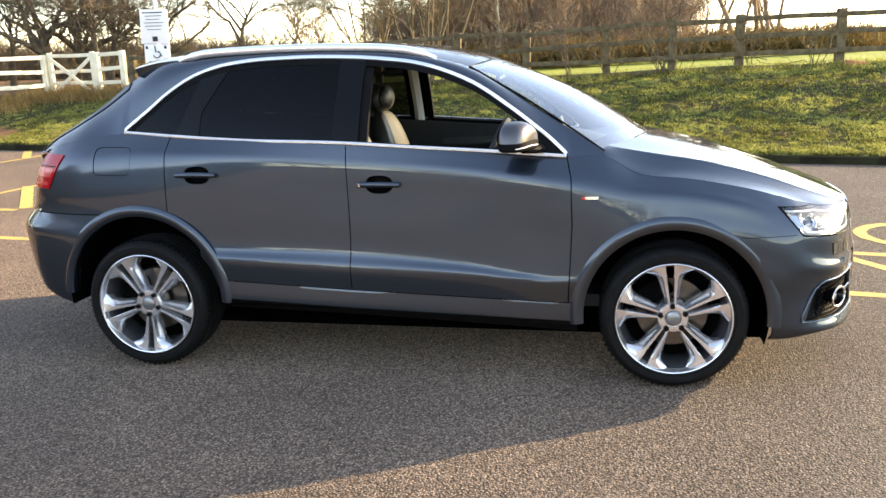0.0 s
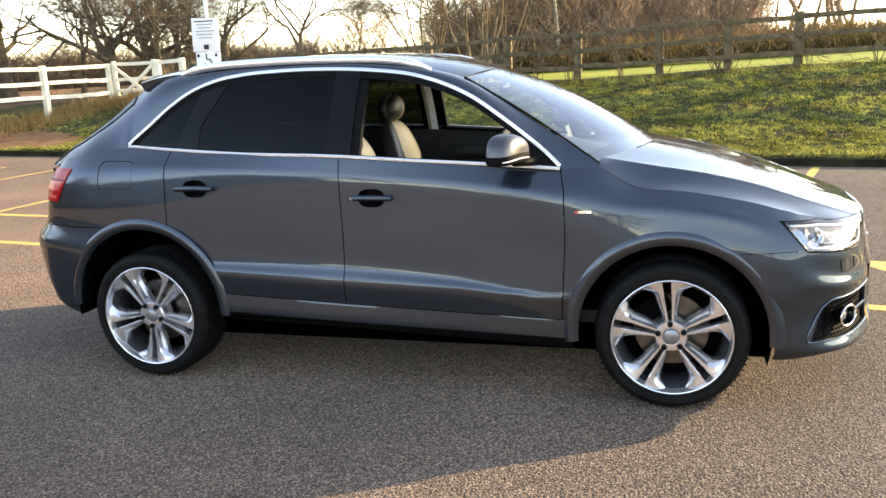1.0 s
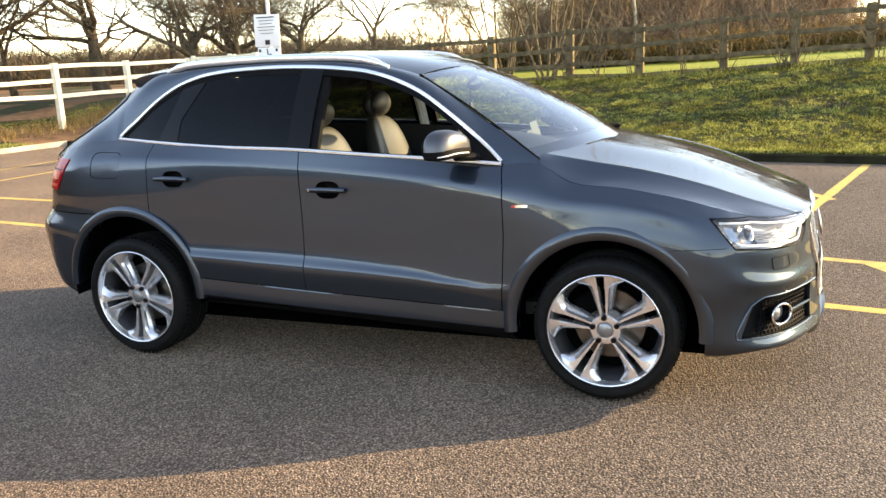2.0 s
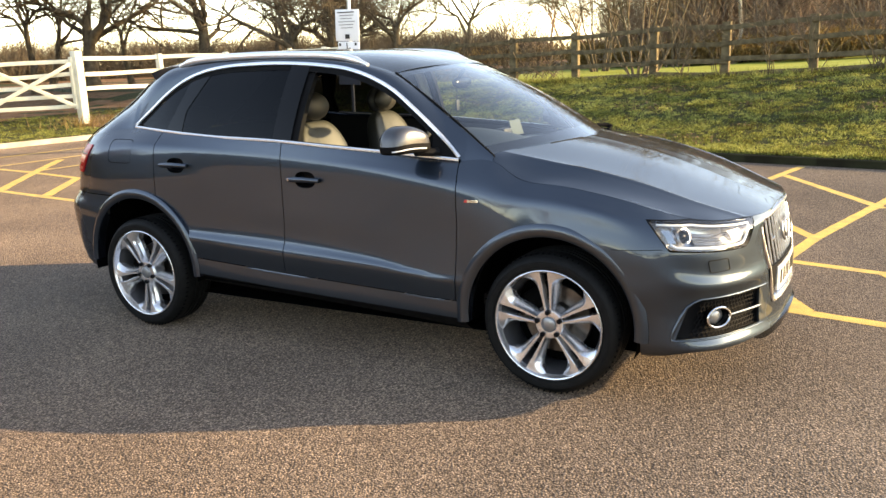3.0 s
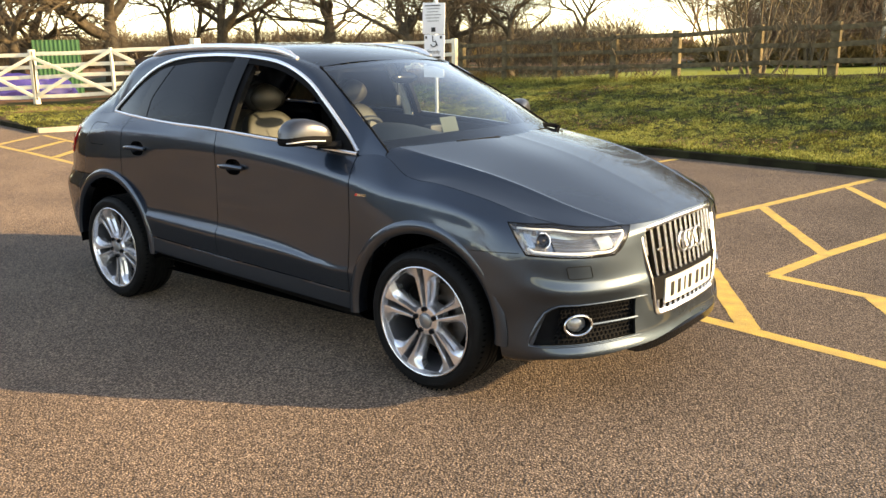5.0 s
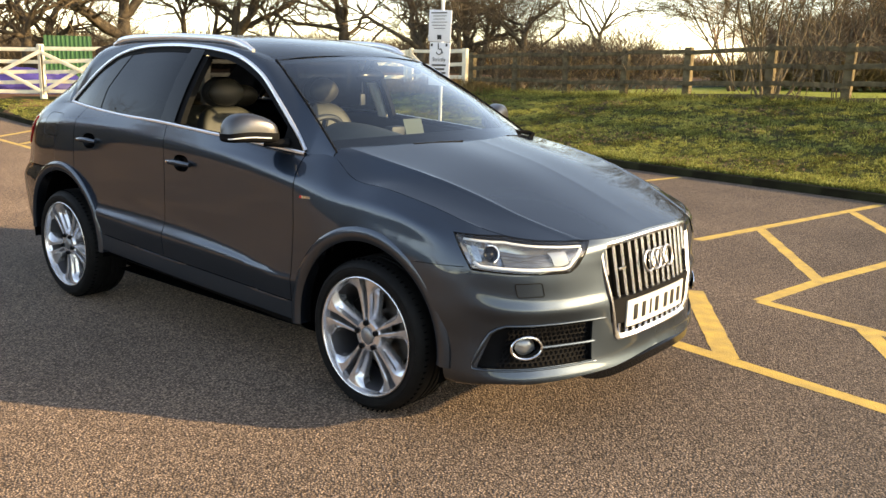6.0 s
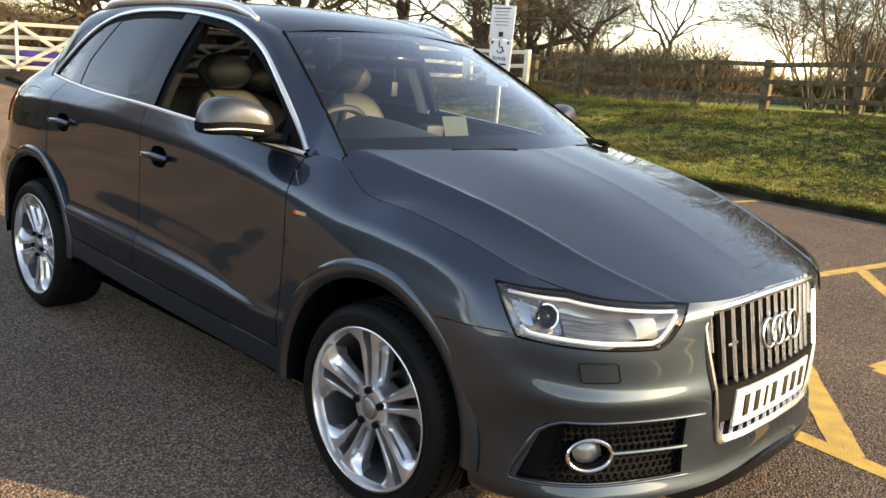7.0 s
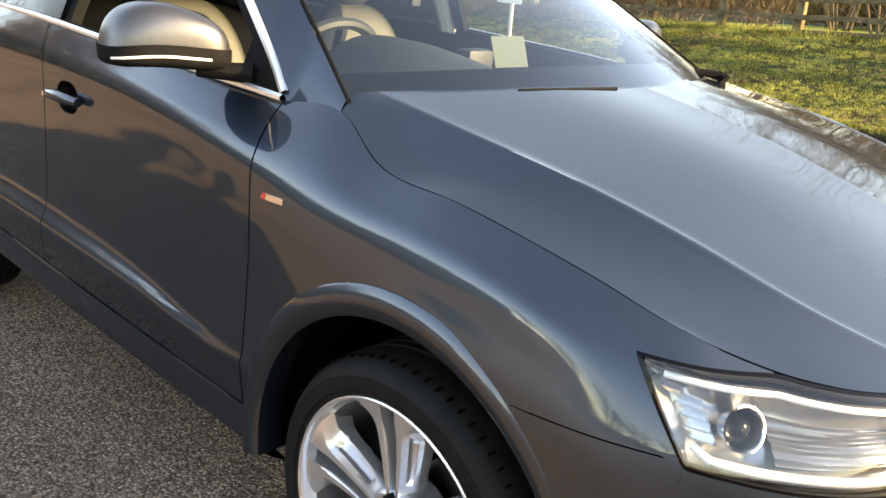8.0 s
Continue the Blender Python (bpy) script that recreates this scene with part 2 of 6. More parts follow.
def cr(xs, ys, x):
    """A smooth curve through the points (xs, ys)."""
    xs, ys, x = np.asarray(xs, float), np.asarray(ys, float), np.atleast_1d(np.asarray(x, float))
    m = np.empty_like(ys)
    h = np.diff(xs)
    d = np.diff(ys, axis=0) / (h[:, None] if ys.ndim > 1 else h)
    m[0], m[-1] = d[0], d[-1]
    w = (h[1:] / (h[:-1] + h[1:]))
    w = w[:, None] if ys.ndim > 1 else w
    m[1:-1] = d[:-1] * w + d[1:] * (1 - w)
    i = np.clip(np.searchsorted(xs, x) - 1, 0, len(xs) - 2)
    t = np.clip((x - xs[i]) / h[i], 0, 1)
    hh = h[i]
    if ys.ndim > 1:
        t, hh = t[:, None], hh[:, None]
    return ((2 * t**3 - 3 * t**2 + 1) * ys[i] + (t**3 - 2 * t**2 + t) * hh * m[i]
            + (-2 * t**3 + 3 * t**2) * ys[i + 1] + (t**3 - t**2) * hh * m[i + 1])


def grid(bm, fn, nu, nv, keep=None):
    """A sheet of faces over fn(u, v), u and v from 0 to 1."""
    vs = [[bm.verts.new(fn(i / nu, j / nv)) for j in range(nv + 1)] for i in range(nu + 1)]
    for i in range(nu):
        for j in range(nv):
            q = (vs[i][j], vs[i + 1][j], vs[i + 1][j + 1], vs[i][j + 1])
            if keep is None or keep(sum((v.co for v in q), Vector()) / 4):
                bm.faces.new(q)
    for v in [v for v in bm.verts if not v.link_faces]:
        bm.verts.remove(v)
    return bm


def rim(bm, depth=0.012, centre=(0.65)):
    """Turn the open edges of a car panel inward, to give it thickness."""
    bm.normal_update()
    edges = [e for e in bm.edges if e.is_boundary]
    old = {v: v.normal.copy() for e in edges for v in e.verts}
    made = bmesh.ops.extrude_edge_only(bm, edges=edges)["geom"]
    src = {}
    for v in [g for g in made if isinstance(g, bmesh.types.BMVert)]:
        near = min((o for e in v.link_edges for o in e.verts if o in old), key=lambda o: (o.co - v.co).length, default=None)
        n = old.get(near, Vector((0, 0, 1)))
        c = Vector((min(max(v.co.x, 0), 2.6), 0, 0.75))
        if n.dot(v.co - c) < 0:
            n = -n
        src[v] = -n * depth
    for v, d in src.items():
        v.co += d
    return bm


def tube(bm, pts, radii, n=8, caps=True, flat=1.0):
    pts = [Vector(p) for p in pts]
    if not hasattr(radii, "__len__"):
        radii = [radii] * len(pts)
    rings, up = [], None
    for i, p in enumerate(pts):
        t = (pts[min(i + 1, len(pts) - 1)] - pts[max(i - 1, 0)]).normalized()
        if up is None:
            up = Vector((0, 0, 1)) if abs(t.z) < 0.9 else Vector((1, 0, 0))
        side = t.cross(up).normalized()
        up = side.cross(t).normalized()
        rings.append([bm.verts.new(p + radii[i] * (math.cos(a) * side + flat * math.sin(a) * up)) for a in (2 * math.pi * k / n for k in range(n))])
    for a, b in zip(rings, rings[1:]):
        for k in range(n):
            bm.faces.new((a[k], a[(k + 1) % n], b[(k + 1) % n], b[k]))
    if caps:
        bm.faces.new(rings[0][::-1])
        bm.faces.new(rings[-1])
    return bm


def box(bm, c, size, m=None, bevel=0.0):
    made = bmesh.ops.create_cube(bm, size=1.0)["verts"]
    mm = Matrix.Translation(c) @ (m or Matrix()) @ Matrix.Diagonal((*size, 1))
    bmesh.ops.transform(bm, matrix=mm, verts=made)
    if bevel:
        es = list({e for v in made for e in v.link_edges})
        bmesh.ops.bevel(bm, geom=es, offset=bevel, segments=2, affect="EDGES", profile=0.6)
    return bm


def lathe(bm, prof, n=48, axis_y=True):
    """Turn a profile of (radius, y) round the y axis."""
    rings = [[bm.verts.new((r * math.cos(a), y, r * math.sin(a))) for a in (2 * math.pi * k / n for k in range(n))] for r, y in prof]
    for a, b in zip(rings, rings[1:]):
        for k in range(n):
            bm.faces.new((a[k], a[(k + 1) % n], b[(k + 1) % n], b[k]))
    return bm


def blob(bm, fn, nu=24, nv=16):
    """A closed, egg-like body: fn(direction) gives the place for a unit direction."""
    made = bmesh.ops.create_uvsphere(bm, u_segments=nu, v_segments=nv, radius=1.0)["verts"]
    for v in made:
        v.co = fn(v.co.copy())
    return bm


# ---- the site: tarmac, kerbs, bank, field ----
E1, E2 = Vector((0.9826, -0.1857, 0)), Vector((0.1857, 0.9826, 0))
KERB_Q, KERB_S = 7.72, -13.15
VERGE_Q = 2.35


def site(s, q, z=0.0):
    """A place from metres along the kerb and across it."""
    p = E1 * s + E2 * q
    return Vector((p.x, p.y, z))


def smooth01(t):
    t = min(max(t, 0), 1)
    return t * t * (3 - 2 * t)


def land(s, q):
    """Height of the grass: a low bank behind the kerbs, then flat fields."""
    out = max(q - KERB_Q, min(KERB_S - s, max(q - VERGE_Q, -24 - s)))
    if out < 0:
        return -0.12
    h = 0.09 + (0.62 + 0.10 * smooth01((s + 11) / 5) + 0.030 * min(max(s + 5.6, 0), 14)) * smooth01((q - KERB_Q) / 6.2) if q > KERB_Q else 0.10
    h = max(h, 0.10 + 0.25 * smooth01((KERB_S - s) / 6.0))
    h += 0.05 * noise.noise(Vector((s * 0.35, q * 0.35, 0.3))) * smooth01(out / 1.5)
    h += 0.014 * noise.noise(Vector((s * 1.9, q * 1.9, 4.0))) * smooth01(out / 0.6)
    return h + 0.10 * smooth01((q - 16) / 50) * (s > -14)


def worn_patch(x, y):
    """Below one where feet have worn the grass away by the gateway."""
    return math.hypot((x + 12.6) / 2.5, (y - 11.0) / 1.5)


def build_ground():
    def axis(mid, fine, near, far):
        a = list(np.arange(mid - near, mid + near, fine))
        lo, hi, step = a[0], a[-1], fine
        while hi < far:
            step *= 1.35
            hi += step
            lo -= step
            a = [lo] + a + [hi]
        return a
    ss = axis(-4, 0.3, 16, 900)
    qs = [q for q in axis(10, 0.22, 7, 900)]
    verts, faces = [], []
    for s in ss:
        for q in qs:
            verts.append(site(s, q, land(s, q)))
    n = len(qs)
    for i in range(len(ss) - 1):
        for j in range(n - 1):
            a = i * n + j
            faces.append((a, a + n, a + n + 1, a + 1))
    g = flat_mesh("ground", verts, faces, GRASS)
    g.data.materials.append(PASTURE)
    g.data.materials.append(SOIL)
    for f in g.data.polygons:
        c = f.center
        bare = noise.noise(Vector((c.x * 0.6, c.y * 0.6, 8.0)))
        worn = worn_patch(c.x, c.y) + 0.5 * bare < 1
        f.material_index = 2 if worn or (c.x < -15.5 and bare > -0.1) else 1 if c.x * E2.x + c.y * E2.y > 15.3 and c.x > -9 else 0
    g.data.shade_smooth()
    tagged(g, "rough winter grass bank and flat green fields", "ground", kind="structure")
    bm = bmesh.new()
    grid(bm, lambda u, v: site(KERB_S + 80 * u ** 1.5, KERB_Q - 70 * v ** 1.5, 0.0), 40, 40)
    grid(bm, lambda u, v: site(-24 + (24 + KERB_S) * u, VERGE_Q - (70 - KERB_Q + VERGE_Q) * v ** 1.5, 0.0), 12, 40)
    tagged(part("car_park_tarmac", bm, ASPHALT), "worn brown-grey coarse asphalt of a car park", "tarmac", kind="structure")


def build_kerbs():
    bm = bmesh.new()
    kerb = new("kerb")
    tagged(kerb, "dark kerb stones, weathered along the grass bank, coloured as in shade at the verge's end", "kerb", kind="structure")
    bm = bmesh.new()
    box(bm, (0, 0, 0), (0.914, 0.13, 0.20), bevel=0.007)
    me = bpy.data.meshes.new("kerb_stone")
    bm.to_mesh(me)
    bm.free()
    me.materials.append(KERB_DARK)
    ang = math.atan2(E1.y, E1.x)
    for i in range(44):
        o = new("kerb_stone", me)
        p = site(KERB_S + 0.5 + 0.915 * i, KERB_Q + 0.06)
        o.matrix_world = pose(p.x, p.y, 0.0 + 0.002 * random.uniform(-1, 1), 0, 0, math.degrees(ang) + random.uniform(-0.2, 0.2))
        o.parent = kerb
    pale = new("pale_kerb")
    tagged(pale, "pale concrete kerb stones beside the gateway verge", "kerb", kind="structure")
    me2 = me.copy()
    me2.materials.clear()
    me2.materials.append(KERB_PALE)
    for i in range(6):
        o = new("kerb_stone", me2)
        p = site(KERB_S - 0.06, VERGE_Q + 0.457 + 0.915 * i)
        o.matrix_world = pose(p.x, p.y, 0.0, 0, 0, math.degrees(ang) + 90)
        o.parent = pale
    # end of the verge: pale kerb turning away, its shade put into the dark colour
    for i in range(10):
        o = new("kerb_stone", me)
        p = site(KERB_S - 0.13 - 0.457 - 0.915 * i, VERGE_Q + 0.065)
        o.matrix_world = pose(p.x, p.y, 0.0, 0, 0, math.degrees(ang))
        o.parent = kerb


def stripe(parent, pts, width=0.10):
    """A painted line through the points, as a thin raised film."""
    for a, b in zip(pts, pts[1:]):
        lift = 0.001 + 0.00007 * len(parent.children)
        a, b = Vector((*a, 0)), Vector((*b, 0))
        d = (b - a).normalized()
        s = Vector((-d.y, d.x, 0)) * width / 2
        n = max(2, int((b - a).length / 0.12))
        bm = bmesh.new()
        rows = []
        for i in range(n + 1):
            p = a + (b - a) * i / n
            w = 1 + 0.09 * random.uniform(-1, 1)
            rows.append((bm.verts.new(p - s * w + Vector((0, 0, lift))), bm.verts.new(p + s * w + Vector((0, 0, lift)))))
        for r, t in zip(rows, rows[1:]):
            bm.faces.new((r[0], t[0], t[1], r[1]))
        part("painted_line", bm, YELLOW, parent)


def build_markings():
    m = tagged(new("bay_markings"), "faded yellow hatched parking bay lines on the tarmac", "road marking", kind="structure")
    stripe(m, [(2.10, 3.72), (2.78, 7.2)])
    stripe(m, [(2.32, 4.66), (3.36, 2.95)])
    stripe(m, [(2.67, 6.42), (3.80, 4.48)])
    stripe(m, [(3.23, 2.11), (3.36, 2.95), (3.62, 4.10), (4.30, 7.0)])
    stripe(m, [(3.23, 2.11), (4.10, 1.90), (6.60, 1.42)])
    stripe(m, [(-2.6, 1.98), (-4.7, 2.27), (-6.5, 2.50), (-9.1, 2.90), (-11.9, 3.27)])
    stripe(m, [(2.2, 1.10), (3.56, 0.84), (6.60, 0.28)])
    stripe(m, [(2.80, 2.05), (3.51, 0.87)], 0.13)
    stripe(m, [(3.92, 1.92), (4.03, 1.73), (4.45, 1.00)])
    stripe(m, [(4.78 + 0.46 * math.cos(a), 2.56 + 0.46 * math.sin(a)) for a in np.linspace(0, 2 * math.pi, 21)])
    stripe(m, [(-0.05, 6.90), (0.11, 7.70)], 0.10)
    stripe(m, [(-4.1, 3.43), (-6.47, 3.69), (-7.9, 3.94), (-9.9, 4.17), (-11.9, 4.57)])
    for pts in ([(-6.55, 2.52), (-7.86, 3.99), (-8.97, 5.29)], [(-5.45, 2.40), (-6.49, 3.68)], [(-4.07, 3.55), (-5.22, 5.13)],
                [(-8.01, 2.78), (-8.85, 3.70), (-9.2, 4.08)], [(-9.37, 3.00), (-10.40, 4.20)], [(-10.80, 3.16), (-11.91, 4.45)]):
        stripe(m, pts, 0.14)
    stripe(m, [(-5.28, 3.55), (-5.10, 5.6)], 0.09)
    stripe(m, [(-7.96, 3.94), (-7.50, 8.9)], 0.09)
    stripe(m, [(-9.26, 4.0), (-9.05, 8.0)], 0.09)
    stripe(m, [(-10.66, 4.6), (-10.3, 7.2)], 0.09)
    stripe(m, [(-7.6, 8.28), (-8.4, 9.40)], 0.14)


# ---- fences and gates ----
def plank(name, a, b, w, t, material, parent, bevel=0.006):
    """A straight timber from a to b, w high and t thick."""
    a, b = Vector(a), Vector(b)
    d = b - a
    bm = bmesh.new()
    L = d.length
    n = max(1, int(L / 0.5))
    box(bm, (0, 0, 0), (L, t, w), bevel=bevel)
    bmesh.ops.subdivide_edges(bm, edges=[e for e in bm.edges if abs(e.verts[0].co.x - e.verts[1].co.x) > L * 0.8], cuts=n)
    ph = random.uniform(0, 9)
    for v in bm.verts:
        v.co.z += 0.012 * math.sin(v.co.x * 2.1 + ph) * (t < 0.06)
        v.co.y += 0.006 * math.sin(v.co.x * 3.7 + ph)
    o = part(name, bm, material, parent)
    x = d.normalized()
    y = Vector((0, 0, 1)).cross(x).normalized() if abs(x.z) < 0.95 else Vector((0, 1, 0))
    z = x.cross(y)
    o.matrix_world = Matrix.Translation((a + b) / 2) @ Matrix((x, y, z)).transposed().to_4x4()
    return o


def ground_at(x, y):
    return land(x * E1.x + y * E1.y, x * E2.x + y * E2.y)


def build_wood_fence():
    f = tagged(new("timber_fence"), "weathered brown post and rail field fence", "fence")
    tops = []
    for x in (-9.75, -8.05, -6.3, -4.55, -2.87, -1.0, 0.53, 2.22, 3.5, 4.76, 6.5, 8.3, 10.1, 11.9, 13.7, 15.5, 17.3, 19.1):
        y = 13.85 - 0.18 * x
        z = ground_at(x, y)
        lean = random.uniform(-0.03, 0.03)
        top = 1.98 + 0.022 * x + random.uniform(-0.015, 0.025)
        plank("post", (x, y, z - 0.2), (x + lean, y, top), 0.16, 0.16, TIMBER, f, 0.014)
        tops.append((x, y, z, top))
    for a, b in zip(tops, tops[1:]):
        for k, h in enumerate((-0.10, -0.42, -0.75, -1.02)):
            if k == 3 and a[0] < -3:
                continue
            plank("rail", (a[0] - 0.06, a[1] - 0.085, a[3] + h + random.uniform(-0.02, 0.02)), (b[0] + 0.06, b[1] - 0.085, b[3] + h + random.uniform(-0.02, 0.02)), 0.095, 0.04, TIMBER, f)


def white_panel(parent, a, b, rails, posts=True, first=0):
    a, b = Vector(a), Vector(b)
    n = max(1, round((b - a).length / 2.0))
    for i in range(first, n + 1):
        p = a + (b - a) * i / n
        if posts:
            plank("post", (p.x, p.y, ground_at(p.x, p.y) - 0.1), (p.x, p.y, p.z + 0.08), 0.13, 0.13, WHITEWOOD, parent)
    for h in rails:
        plank("rail", a + Vector((0, 0, h)), b + Vector((0, 0, h)), 0.10, 0.04, WHITEWOOD, parent)


def gate(name, a, b, label, bars=(0, -0.32, -0.58, -0.84, -1.08)):
    """A five-barred gate, the top bar from a to b."""
    g = tagged(new(name), label, "gate")
    a, b = Vector(a), Vector(b)
    low = Vector((0, 0, bars[-1]))
    for h in bars:
        plank("bar", a + Vector((0, 0, h)), b + Vector((0, 0, h)), 0.095, 0.04, WHITEWOOD, g)
    for t in (0.0, 0.5, 1.0):
        p = a + (b - a) * t
        plank("upright", p + low * 1.08 + Vector((0.03, -0.03, 0)), p + Vector((0.03, -0.03, 0.09)), 0.09, 0.06, WHITEWOOD, g)
    off = Vector((0.04, -0.05, 0))
    mid = (a + b) / 2
    plank("brace", a + low + off, mid + off, 0.09, 0.035, WHITEWOOD, g)
    plank("brace", b + low + off, mid + off, 0.09, 0.035, WHITEWOOD, g)
    plank("brace", mid + low + off * 1.4, a + off * 1.4 + Vector((0, 0, -0.06)), 0.09, 0.035, WHITEWOOD, g)
    plank("brace", mid + low + off * 1.4, b + off * 1.4 + Vector((0, 0, -0.06)), 0.09, 0.035, WHITEWOOD, g)
    return g


def build_white_fence():
    A, B, C = (-14.2, 9.8, 1.72), (-17.4, 7.2, 1.60), (-20.6, 4.6, 1.50)
    gate("field_gate", A, B, "wide white-painted timber five-bar gate, closed")
    gate("field_gate", B, C, "wide white-painted timber five-bar gate, closed")
    f = tagged(new("white_fence"), "white-painted post and rail fence beside the gate", "fence")
    plank("gate_post", (-14.1, 9.9, 0.1), (-14.1, 9.9, 1.95), 0.2, 0.2, WHITEWOOD, f, 0.02)
    plank("gate_post", (-17.4, 7.2, 0.1), (-17.4, 7.2, 1.72), 0.14, 0.14, WHITEWOOD, f, 0.02)
    white_panel(f, (-14.0, 10.0, 1.75), (-12.5, 15.9, 1.75), (-0.0, -0.36, -0.72), first=1)
    white_panel(f, (-10.85, 15.75, 1.78), (-10.05, 15.65, 1.8), (0, -0.36, -0.72))
    g = tagged(new("small_gate"), "small white-painted timber gate with crossed braces", "gate")
    a, b = Vector((-12.35, 15.95, 1.80)), Vector((-11.0, 15.8, 1.80))
    for h in (0, -0.42, -0.72, -1.05):
        plank("bar", a + Vector((0, 0, h)), b + Vector((0, 0, h)), 0.09, 0.04, WHITEWOOD, g)
    for p in (a, b):
        plank("upright", p + Vector((0, 0, -1.12)), p + Vector((0, 0, 0.08)), 0.11, 0.08, WHITEWOOD, g)
    plank("brace", a + Vector((0, -0.05, -1.0)), b + Vector((0, -0.05, -0.05)), 0.09, 0.03, WHITEWOOD, g)
    plank("brace", a + Vector((0, -0.08, -0.05)), b + Vector((0, -0.08, -1.0)), 0.09, 0.03, WHITEWOOD, g)


def letters(body, size, material, parent, m, name="lettering"):
    cu = bpy.data.curves.new(name, "FONT")
    cu.body, cu.size, cu.extrude = body, size, 0.001
    cu.align_x = "CENTER"
    cu.materials.append(material)
    o = new(name, cu)
    o.parent = parent
    o.matrix_basis = m
    return o


def build_sign():
    s = tagged(new("parking_sign"), "white disabled parking notice on a grey pole in the grass", "sign")
    x, y = -5.25, 8.85
    z = ground_at(x, y)
    bm = bmesh.new()
    tube(bm, [(x, y + 0.05, z - 0.2), (x + 0.01, y + 0.05, 1.6), (x + 0.03, y + 0.05, 3.1)], 0.032, 14)
    part("pole", bm, STEEL, s)
    for zz, h, w in ((2.13, 0.56, 0.48), (1.45, 0.78, 0.44)):
        bm = bmesh.new()
        box(bm, (x, y, zz), (w, 0.012, h), pose(0, 0, 0, 0, 2, 8), bevel=0.004)
        part("panel", bm, SIGNWHITE, s)
    face = pose(x, y - 0.016, 0, 0, 0, 8)

    def bar(u, zz, w, h):
        bm = bmesh.new()
        box(bm, (u, 0, zz), (w, 0.003, h))
        o = part("printed_bar", bm, INK, s)
        o.matrix_basis = face
    for k in range(6):
        bar(-0.01 + 0.01 * (k % 2), 2.36 - 0.055 * k, 0.34 - 0.05 * (k % 3), 0.009 if k else 0.018)
    bar(0, 1.93, 0.09, 0.08)
    bar(-0.16, 1.79, 0.04, 0.05)
    bar(0.16, 1.79, 0.04, 0.05)
    bm = bmesh.new()
    tube(bm, [(0.0 + 0.06 * math.cos(a), 0, 1.68 + 0.06 * math.sin(a)) for a in np.linspace(-2.9, 1.0, 20)], 0.008, 6)
    tube(bm, [(-0.02, 0, 1.82), (-0.015, 0, 1.72), (0.05, 0, 1.71), (0.08, 0, 1.64)], 0.010, 6)
    o = part("symbol", bm, INK, s)
    o.matrix_basis = face
    letters("Strictly", 0.10, INK, s, face @ pose(0, 0, 1.50, 90, 0, 0))
    for k in range(3):
        bar(0, 1.43 - 0.07 * k, 0.30 - 0.06 * (k % 2), 0.03)


# ---- trees, hedges, grass ----
def limb(V, F, pts, rad, n):
    base = len(V)
    up = Vector((0.3, 0.2, 0.9))
    for i, p in enumerate(pts):
        t = (pts[min(i + 1, len(pts) - 1)] - pts[max(i - 1, 0)]).normalized()
        s = t.cross(up)
        s = s.normalized() if s.length > 1e-3 else Vector((1, 0, 0))
        w = s.cross(t)
        for k in range(n):
            a = 2 * math.pi * k / n
            V.append(p + rad[i] * (math.cos(a) * s + math.sin(a) * w))
    for i in range(len(pts) - 1):
        for k in range(n):
            a, b = base + i * n + k, base + i * n + (k + 1) % n
            F.append((a, b, b + n, a + n))


def grow(rng, V, F, p, d, length, r, level, spread, lift, kids, fork=1.0, trunk=None):
    n = 7 if level == 0 else 5 if level == 1 else 3
    steps = 5 if level < 2 else 3
    pts, rad, dirs = [p.copy()], [r * (1.25 if level == 0 else 1)], [d.copy()]
    for i in range(steps):
        wob = 0.12 if level == 0 else 0.30
        d = (d + Vector((rng.gauss(0, wob), rng.gauss(0, wob), rng.gauss(0, wob) + lift * 0.15))).normalized()
        p = p + d * length / steps
        pts.append(p.copy())
        rad.append(r * (1 - 0.62 * (i + 1) / steps))
        dirs.append(d.copy())
    limb(*(trunk or (V, F)), pts, rad, n)
    if level >= len(kids):
        return
    for c in range(kids[level]):
        f = rng.uniform(0.35, 1.0) if level else rng.uniform(0.55, 1.0)
        i = min(int(f * steps), steps - 1)
        q = pts[i].lerp(pts[i + 1], f * steps - i)
        side = Vector((rng.gauss(0, 1), rng.gauss(0, 1), rng.gauss(0, 0.5))).normalized()
        dd = (dirs[i] + side * spread * rng.uniform(0.7, 1.3)).normalized()
        rr = rad[i] * rng.uniform(0.45, 0.7)
        grow(rng, V, F, q, dd, length * rng.uniform(0.5, 0.78) * (fork if level == 0 else 1), max(rr, 0.006), level + 1, spread, lift, kids)


def tree_mesh(seed, height, r, spread, kids, stems=1, lift=0.3, bark=None, fork=1.0):
    rng = random.Random(seed)
    V, F, trunk = [], [], ([], [])
    for k in range(stems):
        a = 2 * math.pi * k / max(stems, 1) + rng.uniform(-0.4, 0.4)
        out = 0.0 if stems == 1 else 0.28
        d = Vector((out * math.cos(a), out * math.sin(a), 1)).normalized()
        p = Vector((0.12 * math.cos(a), 0.12 * math.sin(a), -0.25)) * (stems > 1) + Vector((0, 0, -0.2))
        grow(rng, V, F, p, d, height * rng.uniform(0.85, 1.1), r, 0, spread, lift, kids, fork, trunk)
    made = []
    for kind, (verts, faces) in (("trunk", trunk), ("crown", (V, F))):
        me = bpy.data.meshes.new(kind)
        me.from_pydata(verts, [], faces)
        me.materials.append(bark or BARK)
        me.shade_smooth()
        made.append(me)
    return made


